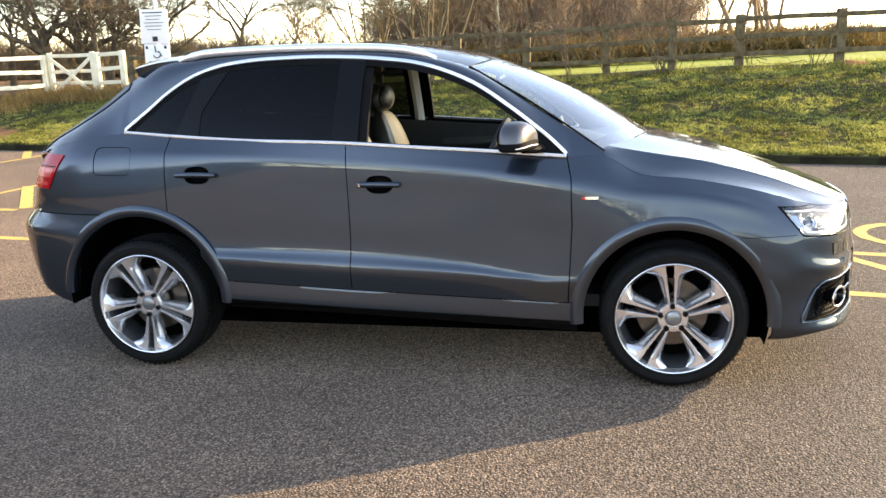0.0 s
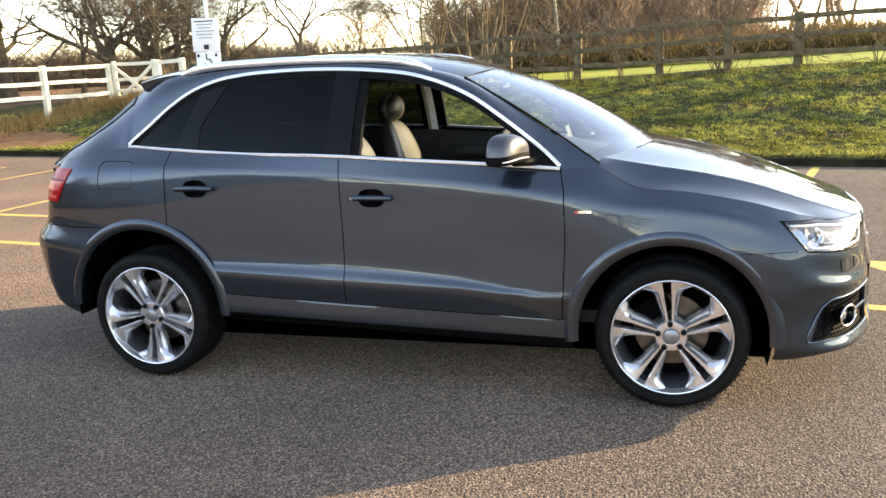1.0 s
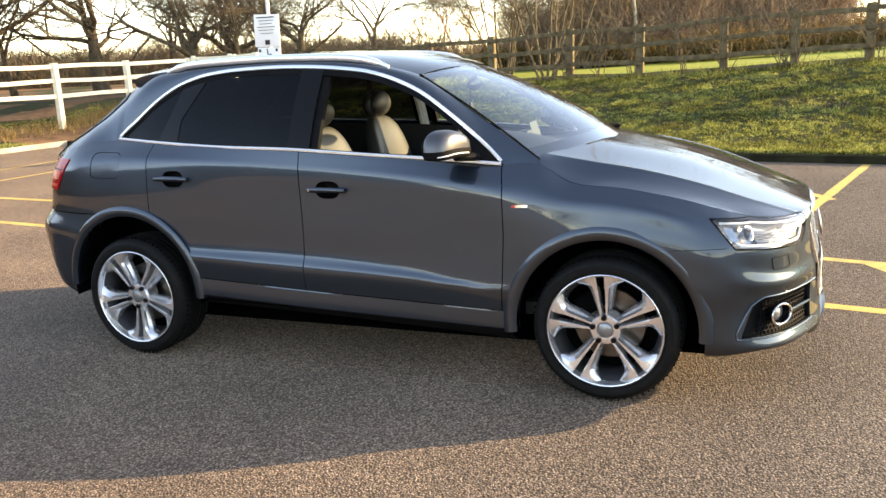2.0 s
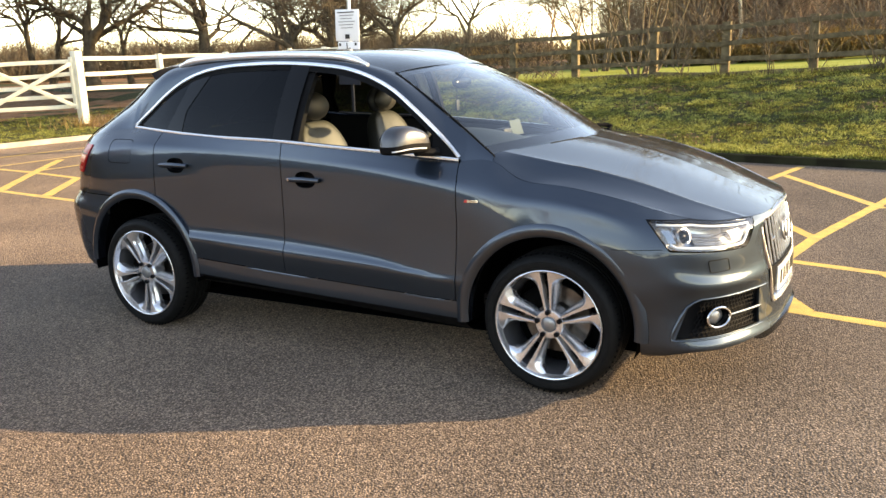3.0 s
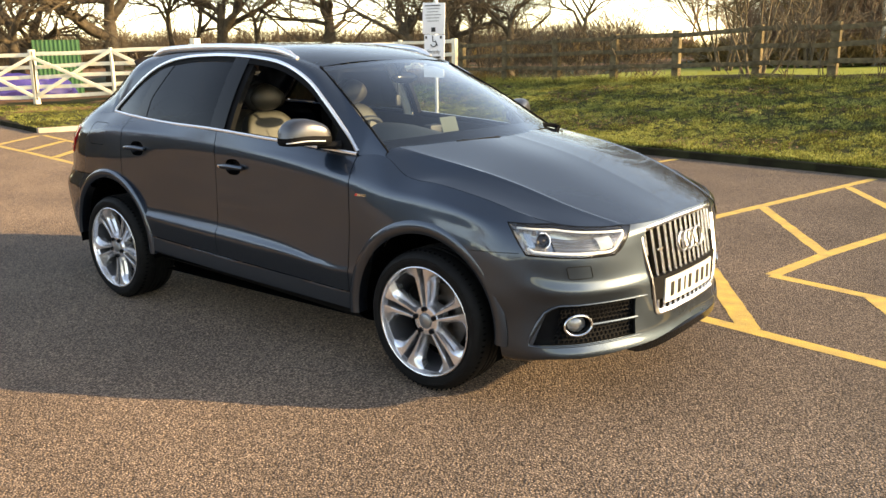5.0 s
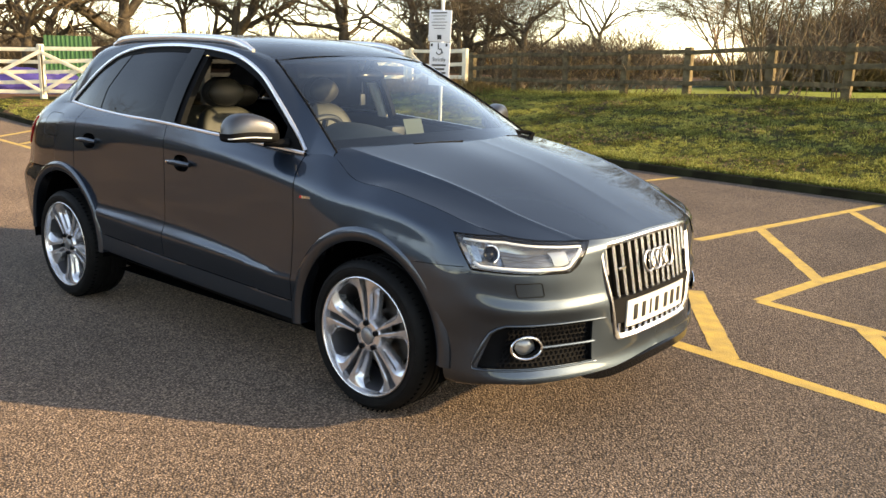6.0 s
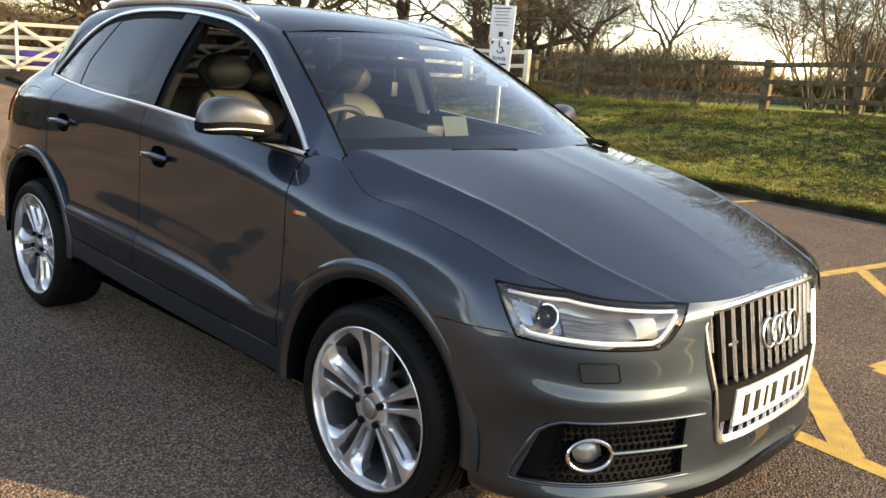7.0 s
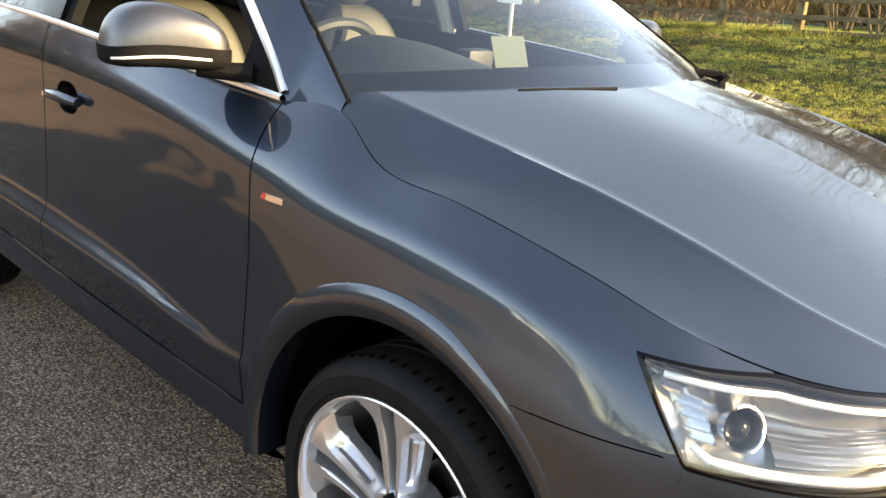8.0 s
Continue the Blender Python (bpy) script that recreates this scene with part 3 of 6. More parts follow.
def build_trees():
    oak = [tree_mesh(11 + k, 2.4, 0.27, 0.95, (7, 6, 5, 4), fork=1.9) for k in range(3)]
    fine = [tree_mesh(11 + k, 2.4, 0.27, 0.95, (7, 6, 5, 4, 3), fork=1.9) for k in range(3)]
    slim = [tree_mesh(31 + k, 3.6, 0.15, 0.75, (9, 5, 4, 4, 2), fork=1.3) for k in range(2)]
    stool = [tree_mesh(51 + k, 3.6, 0.042, 0.5, (6, 5, 5, 3), stems=8) for k in range(2)]
    birch = tree_mesh(71, 7.5, 0.09, 0.5, (10, 5, 4), bark=PALEBARK)
    wood = [tree_mesh(81 + k, 4.5, 0.13, 0.6, (10, 7, 7), bark=TWIG) for k in range(3)]

    def plant(me, x, y, s, label, cat="tree"):
        t = tagged(new("bare_tree"), label, cat, group="bare trees round the car park")
        t.matrix_world = pose(x, y, ground_at(x, y), 0, 0, random.uniform(0, 360)) @ Matrix.Scale(s, 4)
        for k in me:
            new(k.name.split(".")[0], k).parent = t
        return t
    L1 = "bare spreading winter tree with a thick brown trunk"
    for i, (x, y, s) in enumerate(((-25.7, 10.8, 1.15), (-24.3, 13.6, 1.5), (-23.7, 18.1, 1.25), (-20.8, 21.4, 1.35), (-30.8, 14.2, 1.2), (-14.7, 18.9, 0.9), (-11.6, 20.6, 0.85), (-17.5, 25.5, 1.1), (-35, 9, 1.3), (-33, 3, 1.2))):
        plant(fine[i % 3], x, y, s, L1)
    for i, (x, y, s) in enumerate(((-26.5, 17.5, 1.1), (-29.4, 20.4, 1.1), (-25.8, 21.8, 1.0), (-20.3, 24.7, 0.9), (-12.9, 19.0, 0.75), (-14.2, 21.5, 0.9), (-10.0, 22.5, 0.8))):
        plant(slim[i % 2], x, y, s, "slender bare winter tree behind the fence")
    for i, (x, y, s) in enumerate(((-6.3, 26.2, 1.1), (-2.9, 19.5, 1.0), (-18.4, 28.7, 1.1), (-4.4, 29.5, 1.3), (-2.6, 33.0, 1.5))):
        plant(stool[i % 2], x, y, s, "many-stemmed bare coppice tree behind the fence")
    for x, y, s in ((-2.5, 31, 1.0), (-3.4, 34, 0.9), (1.0, 37, 0.95)):
        plant(birch, x, y, s, "pale-barked bare winter birch tree")
    rng = random.Random(5)
    for k in range(46):
        s = rng.uniform(-16, 3) if k < 34 else rng.uniform(-55, -16)
        q = rng.uniform(46, 66) if k < 34 else rng.uniform(60, 95)
        p = site(s, q)
        plant(wood[k % 3], p.x, p.y, rng.uniform(0.9, 1.35), "red-brown bare tree of the distant wood", "tree")
    for k in range(16):
        p = site(rng.uniform(-50, -22), -rng.uniform(6, 34))
        plant((oak + slim)[k % 5], p.x, p.y, rng.uniform(1.2, 1.8), "bare tree across the car park")
    for k in range(16):
        p = site(rng.uniform(-50, 60), -rng.uniform(44, 60))
        plant((oak + wood)[k % 6], p.x, p.y, rng.uniform(1.2, 1.7), "bare tree across the car park")


def twig_mass(name, seed, n, size, label, material=None, tall=0.5, r=0.006):
    rng = random.Random(seed)
    V, F = [], []
    for _ in range(n):
        x, y = rng.uniform(-0.5, 0.5) * size[0], rng.gauss(0, 0.28) * size[1]
        top = size[2] * (0.62 + 0.38 * noise.noise(Vector((x * 0.8, seed, y))))
        p = Vector((x, y, top * rng.random() ** 0.7))
        d = Vector((rng.gauss(0, 0.7), rng.gauss(0, 0.7), 0.9)).normalized()
        L = tall * rng.uniform(0.5, 1.3)
        k = d + Vector((rng.gauss(0, 0.3), rng.gauss(0, 0.3), rng.gauss(0, 0.3)))
        limb(V, F, [p, p + d * L * 0.5, p + (d + k).normalized() * L], [r * 1.4, r, r * 0.4], 3)
    o = flat_mesh(name, V, F, material or TWIG)
    tagged(o, label, "hedge", kind="stuff")
    return o


def build_hedges():
    for x, seed, L, h in ((-5.5, 1, 3.9, 1.8), (-8.3, 3, 2.0, 1.0)):
        o = twig_mass("thorn_hedge", seed, 1500 if seed == 1 else 400, (L, 1.2, h), "leafless brown thorn hedge growing through the fence", BARK)
        o.location = (x, 14.35 - 0.18 * x, ground_at(x, 14.3 - 0.18 * x))
        o.rotation_euler.z = math.atan2(E1.y, E1.x)
    for k, s in enumerate(np.arange(-75, 40, 11.5)):
        o = twig_mass("distant_hedge", 20 + k, 2600, (12.5, 5, 1.9), "distant brown leafless hedgerow", tall=0.9, r=0.025)
        p = site(s, 62 + 6 * math.sin(k * 1.7))
        o.location = (p.x, p.y, 0.85)
    for k, s in enumerate(np.arange(-34, 34, 8.5)):
        o = twig_mass("reed_belt", 60 + k, 1500, (9.5, 6, 0.9), "tawny dry reeds at the far edge of the field", STRAW, 0.7, 0.02)
        p = site(s, 40 + 3 * math.sin(k))
        o.location = (p.x, p.y, 0.85)
    for k, x in enumerate((-6.5, -1.5, 3.5, 8.5)):
        o = twig_mass("reed_belt", 170 + k, 1800, (6.0, 2.5, 0.9), "tawny dry reeds at the far edge of the field", STRAW, 0.7, 0.016)
        o.location = (x, 31.0 - 0.18 * x, ground_at(x, 31.0 - 0.18 * x))
    for k, (x, y, h) in enumerate(((-6, 36, 4.0), (-2.5, 34, 4.6), (0.5, 36, 5.2), (3.2, 38, 4.6), (-1, 41, 5.5))):
        o = twig_mass("thicket", 120 + k, 6000, (6.5, 5, h), "red-brown leafless thicket at the field's edge", tall=1.1, r=0.008)
        o.location = (x, y, ground_at(x, y))
    for k in range(11):
        a = math.radians(188 + 5.5 * k)
        d = 24 + 3 * math.sin(k * 2.1)
        o = twig_mass("thicket", 140 + k, 5000, (5.5, 4, 5.0), "dark leafless thicket across the car park", THORN, tall=1.3, r=0.014)
        o.location = (d * math.cos(a), d * math.sin(a), 0)
        o.rotation_euler.z = a + math.pi / 2
    for k in range(16):
        a = 2 * math.pi * (k + 0.5) / 16
        if math.sin(a) > 0.2:
            continue
        o = twig_mass("distant_hedge", 90 + k, 2200, (26, 6, 2.4), "distant brown leafless hedgerow", tall=1.6, r=0.05)
        o.location = (62 * math.cos(a), 62 * math.sin(a), 0.0)
        o.rotation_euler.z = a + math.pi / 2
    for k, a in enumerate(np.arange(118, 182, 8)):
        o = twig_mass("distant_hedge", 150 + k, 5500, (10, 5, 3.2), "distant brown leafless hedgerow", BARK, tall=1.2, r=0.013)
        o.location = (58 * math.cos(radians(a)), 58 * math.sin(radians(a)), 0.3)
        o.rotation_euler.z = radians(a) + math.pi / 2
    for k, (x, y) in enumerate(((-34, -6), (-36, -16), (-32, -26), (-24, -32))):
        o = twig_mass("distant_hedge", 170 + k, 2600, (12, 5, 2.8), "brown leafless hedge across the car park", tall=1.6, r=0.03)
        o.location = (x, y, 0.0)
        o.rotation_euler.z = math.atan2(y, x) + math.pi / 2
    rng = random.Random(9)
    for x, y, h in ((1.8, 62, 9.0), (4.6, 66, 8.2), (5.8, 64, 7.4)):
        V, F = [], []
        limb(V, F, [Vector((0, 0, 0)), Vector((0, 0, h * 0.6)), Vector((0, 0, h))], [0.22, 0.12, 0.02], 6)
        for _ in range(1500):
            t = rng.random() ** 0.8
            z = h * (0.12 + 0.88 * t)
            rr = (1 - t) * h * 0.26 * rng.uniform(0.3, 1.1)
            a = rng.uniform(0, 6.28)
            c = Vector((rr * math.cos(a), rr * math.sin(a), z))
            b = len(V)
            for _ in range(3):
                V.append(c + Vector((rng.gauss(0, 0.32), rng.gauss(0, 0.32), rng.gauss(0, 0.25))))
            F.append((b, b + 1, b + 2))
        o = tagged(flat_mesh("conifer", V, F, CONIFER), "dark green conifer rising from the wood", "tree")
        o.location = (x, y, 0.3)


def build_saplings():
    rng = random.Random(17)
    spots = ((3.35, 13.1, 1.9), (1.45, 13.5, 1.4), (-0.35, 13.8, 1.2), (6.1, 12.7, 1.5), (2.2, 13.35, 1.3), (4.9, 12.9, 1.1), (-1.2, 13.9, 1.3), (3.55, 13.15, 2.2), (3.3, 13.3, 2.0), (0.4, 13.7, 1.5))
    for k, (x, y, h) in enumerate(spots):
        V, F = [], []
        for j in range(6):
            d = Vector((rng.gauss(0, 0.22), rng.gauss(0, 0.15), 1)).normalized()
            grow(rng, V, F, Vector((rng.gauss(0, 0.05), rng.gauss(0, 0.05), -0.05)), d, h * rng.uniform(0.7, 1), 0.010, 1, 0.5, 0.4, (0, 5, 3))
        me = bpy.data.meshes.new("sapling")
        me.from_pydata(V, [], F)
        me.materials.append(BARK)
        o = tagged(new("sapling", me), "bare grey-brown sapling beside a fence post", "shrub")
        o.location = (x, y, ground_at(x, y))


def build_grass():
    rng = random.Random(3)

    def blades(name, n, m, h0, w, place, label, tuft=1):
        V, F = [], []
        for _ in range(n):
            s, q = place()
            clump = 0.6 * noise.noise(Vector((s * 2.7, q * 2.7, 2.0))) + 1.0 * noise.noise(Vector((s * 7.5, q * 7.5, 7.0)))
            bare = noise.noise(Vector((s * 0.55 + 3, q * 0.9, 5.0)))
            if name == "grass" and rng.random() < 0.36 + 1.0 * max(bare - 0.05, 0) - 1.7 * clump:
                continue
            g = site(s, q)
            if worn_patch(g.x, g.y) < 1.0 + 0.3 * clump and (tuft > 1 or rng.random() < 0.8):
                continue
            h = h0 * rng.uniform(0.5, 1.3) * (1 + 0.9 * max(clump, 0))
            c = site(s, q, land(s, q) - 0.008)
            for _ in range(tuft):
                o = Vector((rng.gauss(0, 0.020), rng.gauss(0, 0.020), 0)) if tuft > 1 else Vector()
                p, hh = c + o, h * rng.uniform(0.6, 1.15)
                a = rng.uniform(0, 6.28)
                d = Vector((math.cos(a), math.sin(a), 0)) * w
                b = len(V)
                V += [p - d, p + d, p + o * 0.8 + Vector((rng.gauss(0, 0.4) * hh, rng.gauss(0, 0.4) * hh, hh))]
                F.append((b, b + 1, b + 2))
        tagged(flat_mesh(name, V, F, m), label, "grass", kind="stuff")

    def bank():
        if rng.random() < 0.12:
            return rng.uniform(-18, KERB_S - 0.1), rng.uniform(-2, 12)
        return rng.uniform(-13, 11), KERB_Q + 0.10 + 6.6 * rng.random() ** 1.25

    def lip():
        return rng.uniform(-13, 11), KERB_Q + 0.10 + 0.12 * rng.random()

    def foot():
        x = rng.uniform(-10, 12)
        y = 13.75 - 0.18 * x + rng.gauss(0, 0.22)
        return x * E1.x + y * E1.y, x * E2.x + y * E2.y

    def gateway():
        a, b = ((-14.0, 9.6), (-12.6, 15.6)) if rng.random() < 0.5 else ((-12.6, 15.5), (-9.6, 15.2))
        t = rng.random()
        x, y = a[0] + (b[0] - a[0]) * t + rng.gauss(0.2, 0.5), a[1] + (b[1] - a[1]) * t + rng.gauss(0.2, 0.5)
        return x * E1.x + y * E1.y, x * E2.x + y * E2.y
    blades("grass", 105000, BLADE, 0.042, 0.006, bank, "short rough winter grass on the bank", 9)
    blades("kerb_grass", 16000, BLADE, 0.09, 0.007, lip, "grass hanging over the edge of the kerb")
    blades("fence_grass", 16000, BLADE, 0.13, 0.007, foot, "longer green grass at the foot of the fence")
    blades("dry_grass", 9000, STRAW, 0.05, 0.005, bank, "dry straw-coloured grass blades")
    blades("tall_dry_grass", 9000, STRAW, 0.28, 0.012, gateway, "tall tawny dead grass round the white gates")
    V, F = [], []
    for _ in range(15000):
        s, q = rng.uniform(-12, 10), KERB_Q + 0.15 + 4.6 * rng.random()
        if noise.noise(Vector((s * 0.55 + 3, q * 0.9, 5.0))) < 0.12:
            continue
        p = site(s, q, land(s, q) + 0.03)
        b = len(V)
        a = rng.uniform(0, 6.28)
        d, e = Vector((math.cos(a), math.sin(a), rng.gauss(0, 0.3))) * 0.024, Vector((-math.sin(a), math.cos(a), rng.gauss(0, 0.4))) * 0.015
        V += [p - d, p + e, p + d, p - e]
        F.append((b, b + 1, b + 2, b + 3))
    tagged(flat_mesh("leaf_litter", V, F, LITTER), "brown dead leaves scattered on the grass", "leaves", kind="stuff")


def build_yard():
    bm = bmesh.new()
    box(bm, (0, 0, 0.03), (0.34, 0.11, 0.13), pose(0, 0, 0, 0, 8, 0), bevel=0.012)
    o = tagged(part("brick", bm, BRICK), "broken orange-red brick lying by a fence post", "brick")
    o.matrix_world = pose(6.72, 12.42, ground_at(6.72, 12.42), 0, 0, -20)
    c = tagged(new("steel_container"), "small green corrugated steel store beyond the gate", "container")
    bm = bmesh.new()
    pts = []
    L, H = 1.4, 1.9
    n = 11
    for i in range(n):
        x = L * i / n
        pts += [(x, 0.0), (x + L / n * 0.3, 0.0), (x + L / n * 0.45, 0.02), (x + L / n * 0.85, 0.02)]
    for a, b in zip(pts, pts[1:]):
        bm.faces.new([bm.verts.new(v) for v in ((a[0], a[1], 0), (b[0], b[1], 0), (b[0], b[1], H), (a[0], a[1], H))])
    bmesh.ops.remove_doubles(bm, verts=bm.verts, dist=0.001)
    part("side_wall", bm, GREENSTEEL, c, smooth=False)
    bm = bmesh.new()
    box(bm, (L / 2, 1.3, H / 2), (L - 0.02, 2.4, H - 0.04), bevel=0.02)
    part("body", bm, GREENSTEEL, c)
    c.matrix_world = pose(-22.15, 9.55, 0.15, 0, 0, 62)
    bm = bmesh.new()
    blob(bm, lambda d: Vector((1.75 * d.x, 0.6 * d.y, 0.42 + 0.52 * d.z)) + 0.10 * noise.noise_vector(d * 2.5) + 0.05 * noise.noise_vector(d * 7.0), 64, 32)
    t = tagged(part("draped_tarpaulin", bm, TARP), "purple tarpaulin draped over a low heap", "tarpaulin")
    t.matrix_world = pose(-20.6, 8.1, 0.1, 0, 0, 62)


# ---- the car: x forward from the rear axle, camera's side at minus y ----
PLAN = np.array([(-0.895, 0), (-0.885, 0.25), (-0.855, 0.5), (-0.795, 0.67), (-0.67, 0.80), (-0.45, 0.872), (-0.1, 0.902), (0.4, 0.906), (1.1, 0.907),
                 (1.8, 0.906), (2.3, 0.905), (2.65, 0.910), (2.9, 0.905), (3.05, 0.893), (3.16, 0.864), (3.25, 0.812), (3.325, 0.735), (3.385, 0.63),
                 (3.43, 0.52), (3.47, 0.39), (3.497, 0.22), (3.505, 0)])
PLAN_S = np.r_[0, np.cumsum(np.linalg.norm(np.diff(PLAN, axis=0), axis=1))]
S_END = PLAN_S[-1]
TAB_S = np.linspace(0, S_END, 2400)
TAB_P = cr(PLAN_S, PLAN, TAB_S)
TAB_T = np.gradient(TAB_P, axis=0)
TAB_T /= np.linalg.norm(TAB_T, axis=1)[:, None]
TAB_N = np.stack([-TAB_T[:, 1], TAB_T[:, 0]], 1)


def s_x(x):
    """Way along the outline to the place beside x."""
    return float(np.interp(x, TAB_P[:, 0], TAB_S))


def s_y(y):
    """Way along the outline to the place on the front at y from the middle."""
    m = TAB_P[:, 0] > 2.7
    return float(np.interp(-y, -TAB_P[m, 1], TAB_S[m]))


def front_x(y, z=0.45):
    """How far forward the nose reaches at y from the middle and height z."""
    m = TAB_P[:, 0] > 2.9
    x = float(np.interp(abs(y), TAB_P[m, 1][::-1], TAB_P[m, 0][::-1]))
    return x - float(np.interp(z, (0.50, 0.56, 0.62, 0.70, 0.76, 0.80, 0.83), (0.003, 0.008, 0.02, 0.035, 0.046, 0.054, 0.064)))


# sections: inset from the outline and height, from the underside to the window line
SECTIONS = [
    (0.0, (.14, .08, .05, .02, .010, 0, 0, .055, .085, .115, .15, .20), (.30, .33, .38, .48, .55, .64, .72, .80, .88, .95, 1.0, 1.05)),
    (PLAN_S[3], (.14, .08, .05, .02, .010, 0, 0, .055, .075, .095, .12, .16), (.30, .33, .38, .48, .55, .64, .72, .80, .88, .95, 1.0, 1.06)),
    (s_x(-0.45), (.12, .04, .02, .01, .005, 0, .003, .028, .040, .06, .095, .14), (.29, .31, .37, .47, .54, .63, .70, .80, .92, 1.03, 1.10, 1.15)),
    (s_x(-0.1), (.12, .03, .01, .012, .01, .004, .010, .02, .03, .055, .11, .175), (.28, .30, .375, .46, .52, .59, .66, .80, .95, 1.08, 1.14, 1.187)),
    (s_x(0.45), (.12, .03, .010, .012, .014, .004, .026, .036, .042, .052, .075, .105), (.28, .30, .37, .462, .472, .58, .635, .80, .95, 1.07, 1.115, 1.157)),
    (s_x(1.1), (.12, .03, .012, .014, .016, .006, .030, .038, .045, .050, .064, .080), (.27, .29, .343, .430, .440, .55, .62, .76, .90, 1.03, 1.088, 1.137)),
    (s_x(1.65), (.12, .03, .014, .015, .017, .006, .026, .034, .040, .045, .066, .092), (.27, .285, .325, .412, .42, .53, .58, .73, .88, 1.0, 1.05, 1.10)),
    (s_x(2.1), (.12, .03, .018, .016, .018, .006, .012, .022, .026, .034, .075, .125), (.265, .28, .305, .392, .40, .50, .53, .70, .86, .955, 1.015, 1.06)),
    (s_x(2.29), (.12, .03, .018, .016, .02, .006, .008, .012, .020, .036, .085, .140), (.265, .28, .305, .392, .41, .50, .55, .70, .85, .935, 1.005, 1.060)),
    (s_x(2.42), (.12, .03, .016, .015, .018, .004, .006, .011, .024, .040, .080, .116), (.265, .28, .31, .395, .42, .52, .58, .71, .84, .912, .956, .990)),
    (s_x(2.65), (.12, .03, .012, .012, .01, 0, 0, .005, .022, .038, .070, .11), (.27, .29, .32, .40, .46, .56, .64, .74, .83, .893, .928, .962)),
    (s_x(2.9), (.12, .04, .015, .012, .01, 0, 0, .004, .018, .033, .068, .105), (.25, .265, .31, .40, .46, .55, .63, .72, .79, .850, .886, .92)),
    (s_x(3.05), (.12, .05, .02, .015, .01, 0, 0, .003, .015, .036, .066, .105), (.225, .24, .29, .39, .45, .53, .60, .68, .74, .798, .846, .884)),
    (PLAN_S[15], (.06, .010, .000, .012, .023, .017, 0, .012, .014, .034, .066, .110), (.255, .268, .29, .34, .42, .50, .56, .62, .70, .760, .803, .838)),
    (PLAN_S[17], (.06, .004, -.008, .008, .023, .014, 0, .012, .016, .024, .040, .078), (.245, .26, .285, .335, .42, .50, .55, .60, .68, .738, .782, .817)),
    (PLAN_S[19], (.06, .000, -.012, 0, .004, .006, .008, .02, .03, .034, .038, .055), (.235, .25, .275, .33, .42, .50, .55, .605, .685, .74, .776, .806)),
    (S_END, (.06, -.006, -.018, 0, 0, .003, .008, .02, .035, .048, .056, .066), (.235, .25, .275, .33, .42, .50, .55, .605, .685, .74, .776, .806)),
]
_ss = [a for a, _, _ in SECTIONS]
_D = cr(_ss, np.array([d for _, d, _ in SECTIONS]), TAB_S)
_Z = cr(_ss, np.array([z for _, _, z in SECTIONS]), TAB_S)
_k = np.linspace(0, 11, 199)
DENSE_D = cr(np.arange(12), _D.T, _k).T
DENSE_Z = np.maximum.accumulate(cr(np.arange(12), _Z.T, _k).T + 1e-6 * np.arange(199), axis=1)


def raw(s, z):
    f = min(max(s / S_END, 0), 1) * (len(TAB_S) - 1)
    i = min(int(f), len(TAB_S) - 2)
    w = f - i
    d = (1 - w) * np.interp(z, DENSE_Z[i], DENSE_D[i]) + w * np.interp(z, DENSE_Z[i + 1], DENSE_D[i + 1])
    p = TAB_P[i] * (1 - w) + TAB_P[i + 1] * w
    n = TAB_N[i] * (1 - w) + TAB_N[i + 1] * w
    return Vector((p[0] - n[0] * d, p[1] - n[1] * d, z))


def surf(s, z, off=0.0, side=-1):
    """A place on the car's flank or nose, off metres outside it."""
    p = raw(s, z)
    if off:
        e = 0.006
        a = raw(min(s + e, S_END), z) - raw(max(s - e, 0), z)
        b = raw(s, z + e) - raw(s, z - e)
        n = b.cross(a) if abs(b.z) > 0 else Vector((0, 1, 0))
        n.normalize()
        out = Vector((p.x - min(max(p.x, 0), 2.7), p.y, 0))
        if n.dot(out) < 0:
            n = -n
        p = p + n * off
    return Vector((p.x, p.y * -side * -1 if side > 0 else -p.y, p.z))


def window_line(s):
    """Height of the body's upper edge."""
    return float(np.interp(s, TAB_S, DENSE_Z[:, -1]))


WHEELS = {"rear": (0.0, 0.334), "front": (2.603, 0.334)}
ARCHES = {"rear": (0.0, 0.372, 0.418, 0.474), "front": (2.603, 0.345, 0.402, 0.464)}


def clear_of_arches(c):
    return all((c.x - x) ** 2 + (c.z - z) ** 2 > (ri + 0.028) ** 2 for x, z, ri, ro in ARCHES.values())


def arch_x(z, name, sign):
    x, zc, ri, ro = ARCHES[name]
    return x + sign * math.sqrt(max((ro - 0.006) ** 2 - (z - zc) ** 2, 0))


HL_OUT_LOW, HL_OUT_TOP, HL_IN_LOW, HL_IN_TOP = s_x(3.143), s_x(3.046), s_y(0.550), s_y(0.462)


def lamp_z(u):
    edge = window_line(HL_OUT_TOP + (HL_IN_TOP - HL_OUT_TOP) * max(u, 0.36)) - 0.0045
    w = math.sin(math.pi / 2 * min(u / 0.36, 1))
    return 0.719 - 0.022 * u - 0.004 * math.sin(math.pi * u), 0.840 * (1 - w) + edge * w


def lamp(u, v):
    """A place in the headlight's outline: u outward to inward, v low to high; gives way along the outline and height."""
    lo, hi = HL_OUT_LOW + (HL_OUT_TOP - HL_OUT_LOW) * v, HL_IN_LOW + (HL_IN_TOP - HL_IN_LOW) * v
    hi -= 0.022 * max(0, 1 - v / 0.24) ** 2
    s = lo + (hi - lo) * u
    zl, zh = lamp_z(u)
    return s, zl + (zh - zl) * v


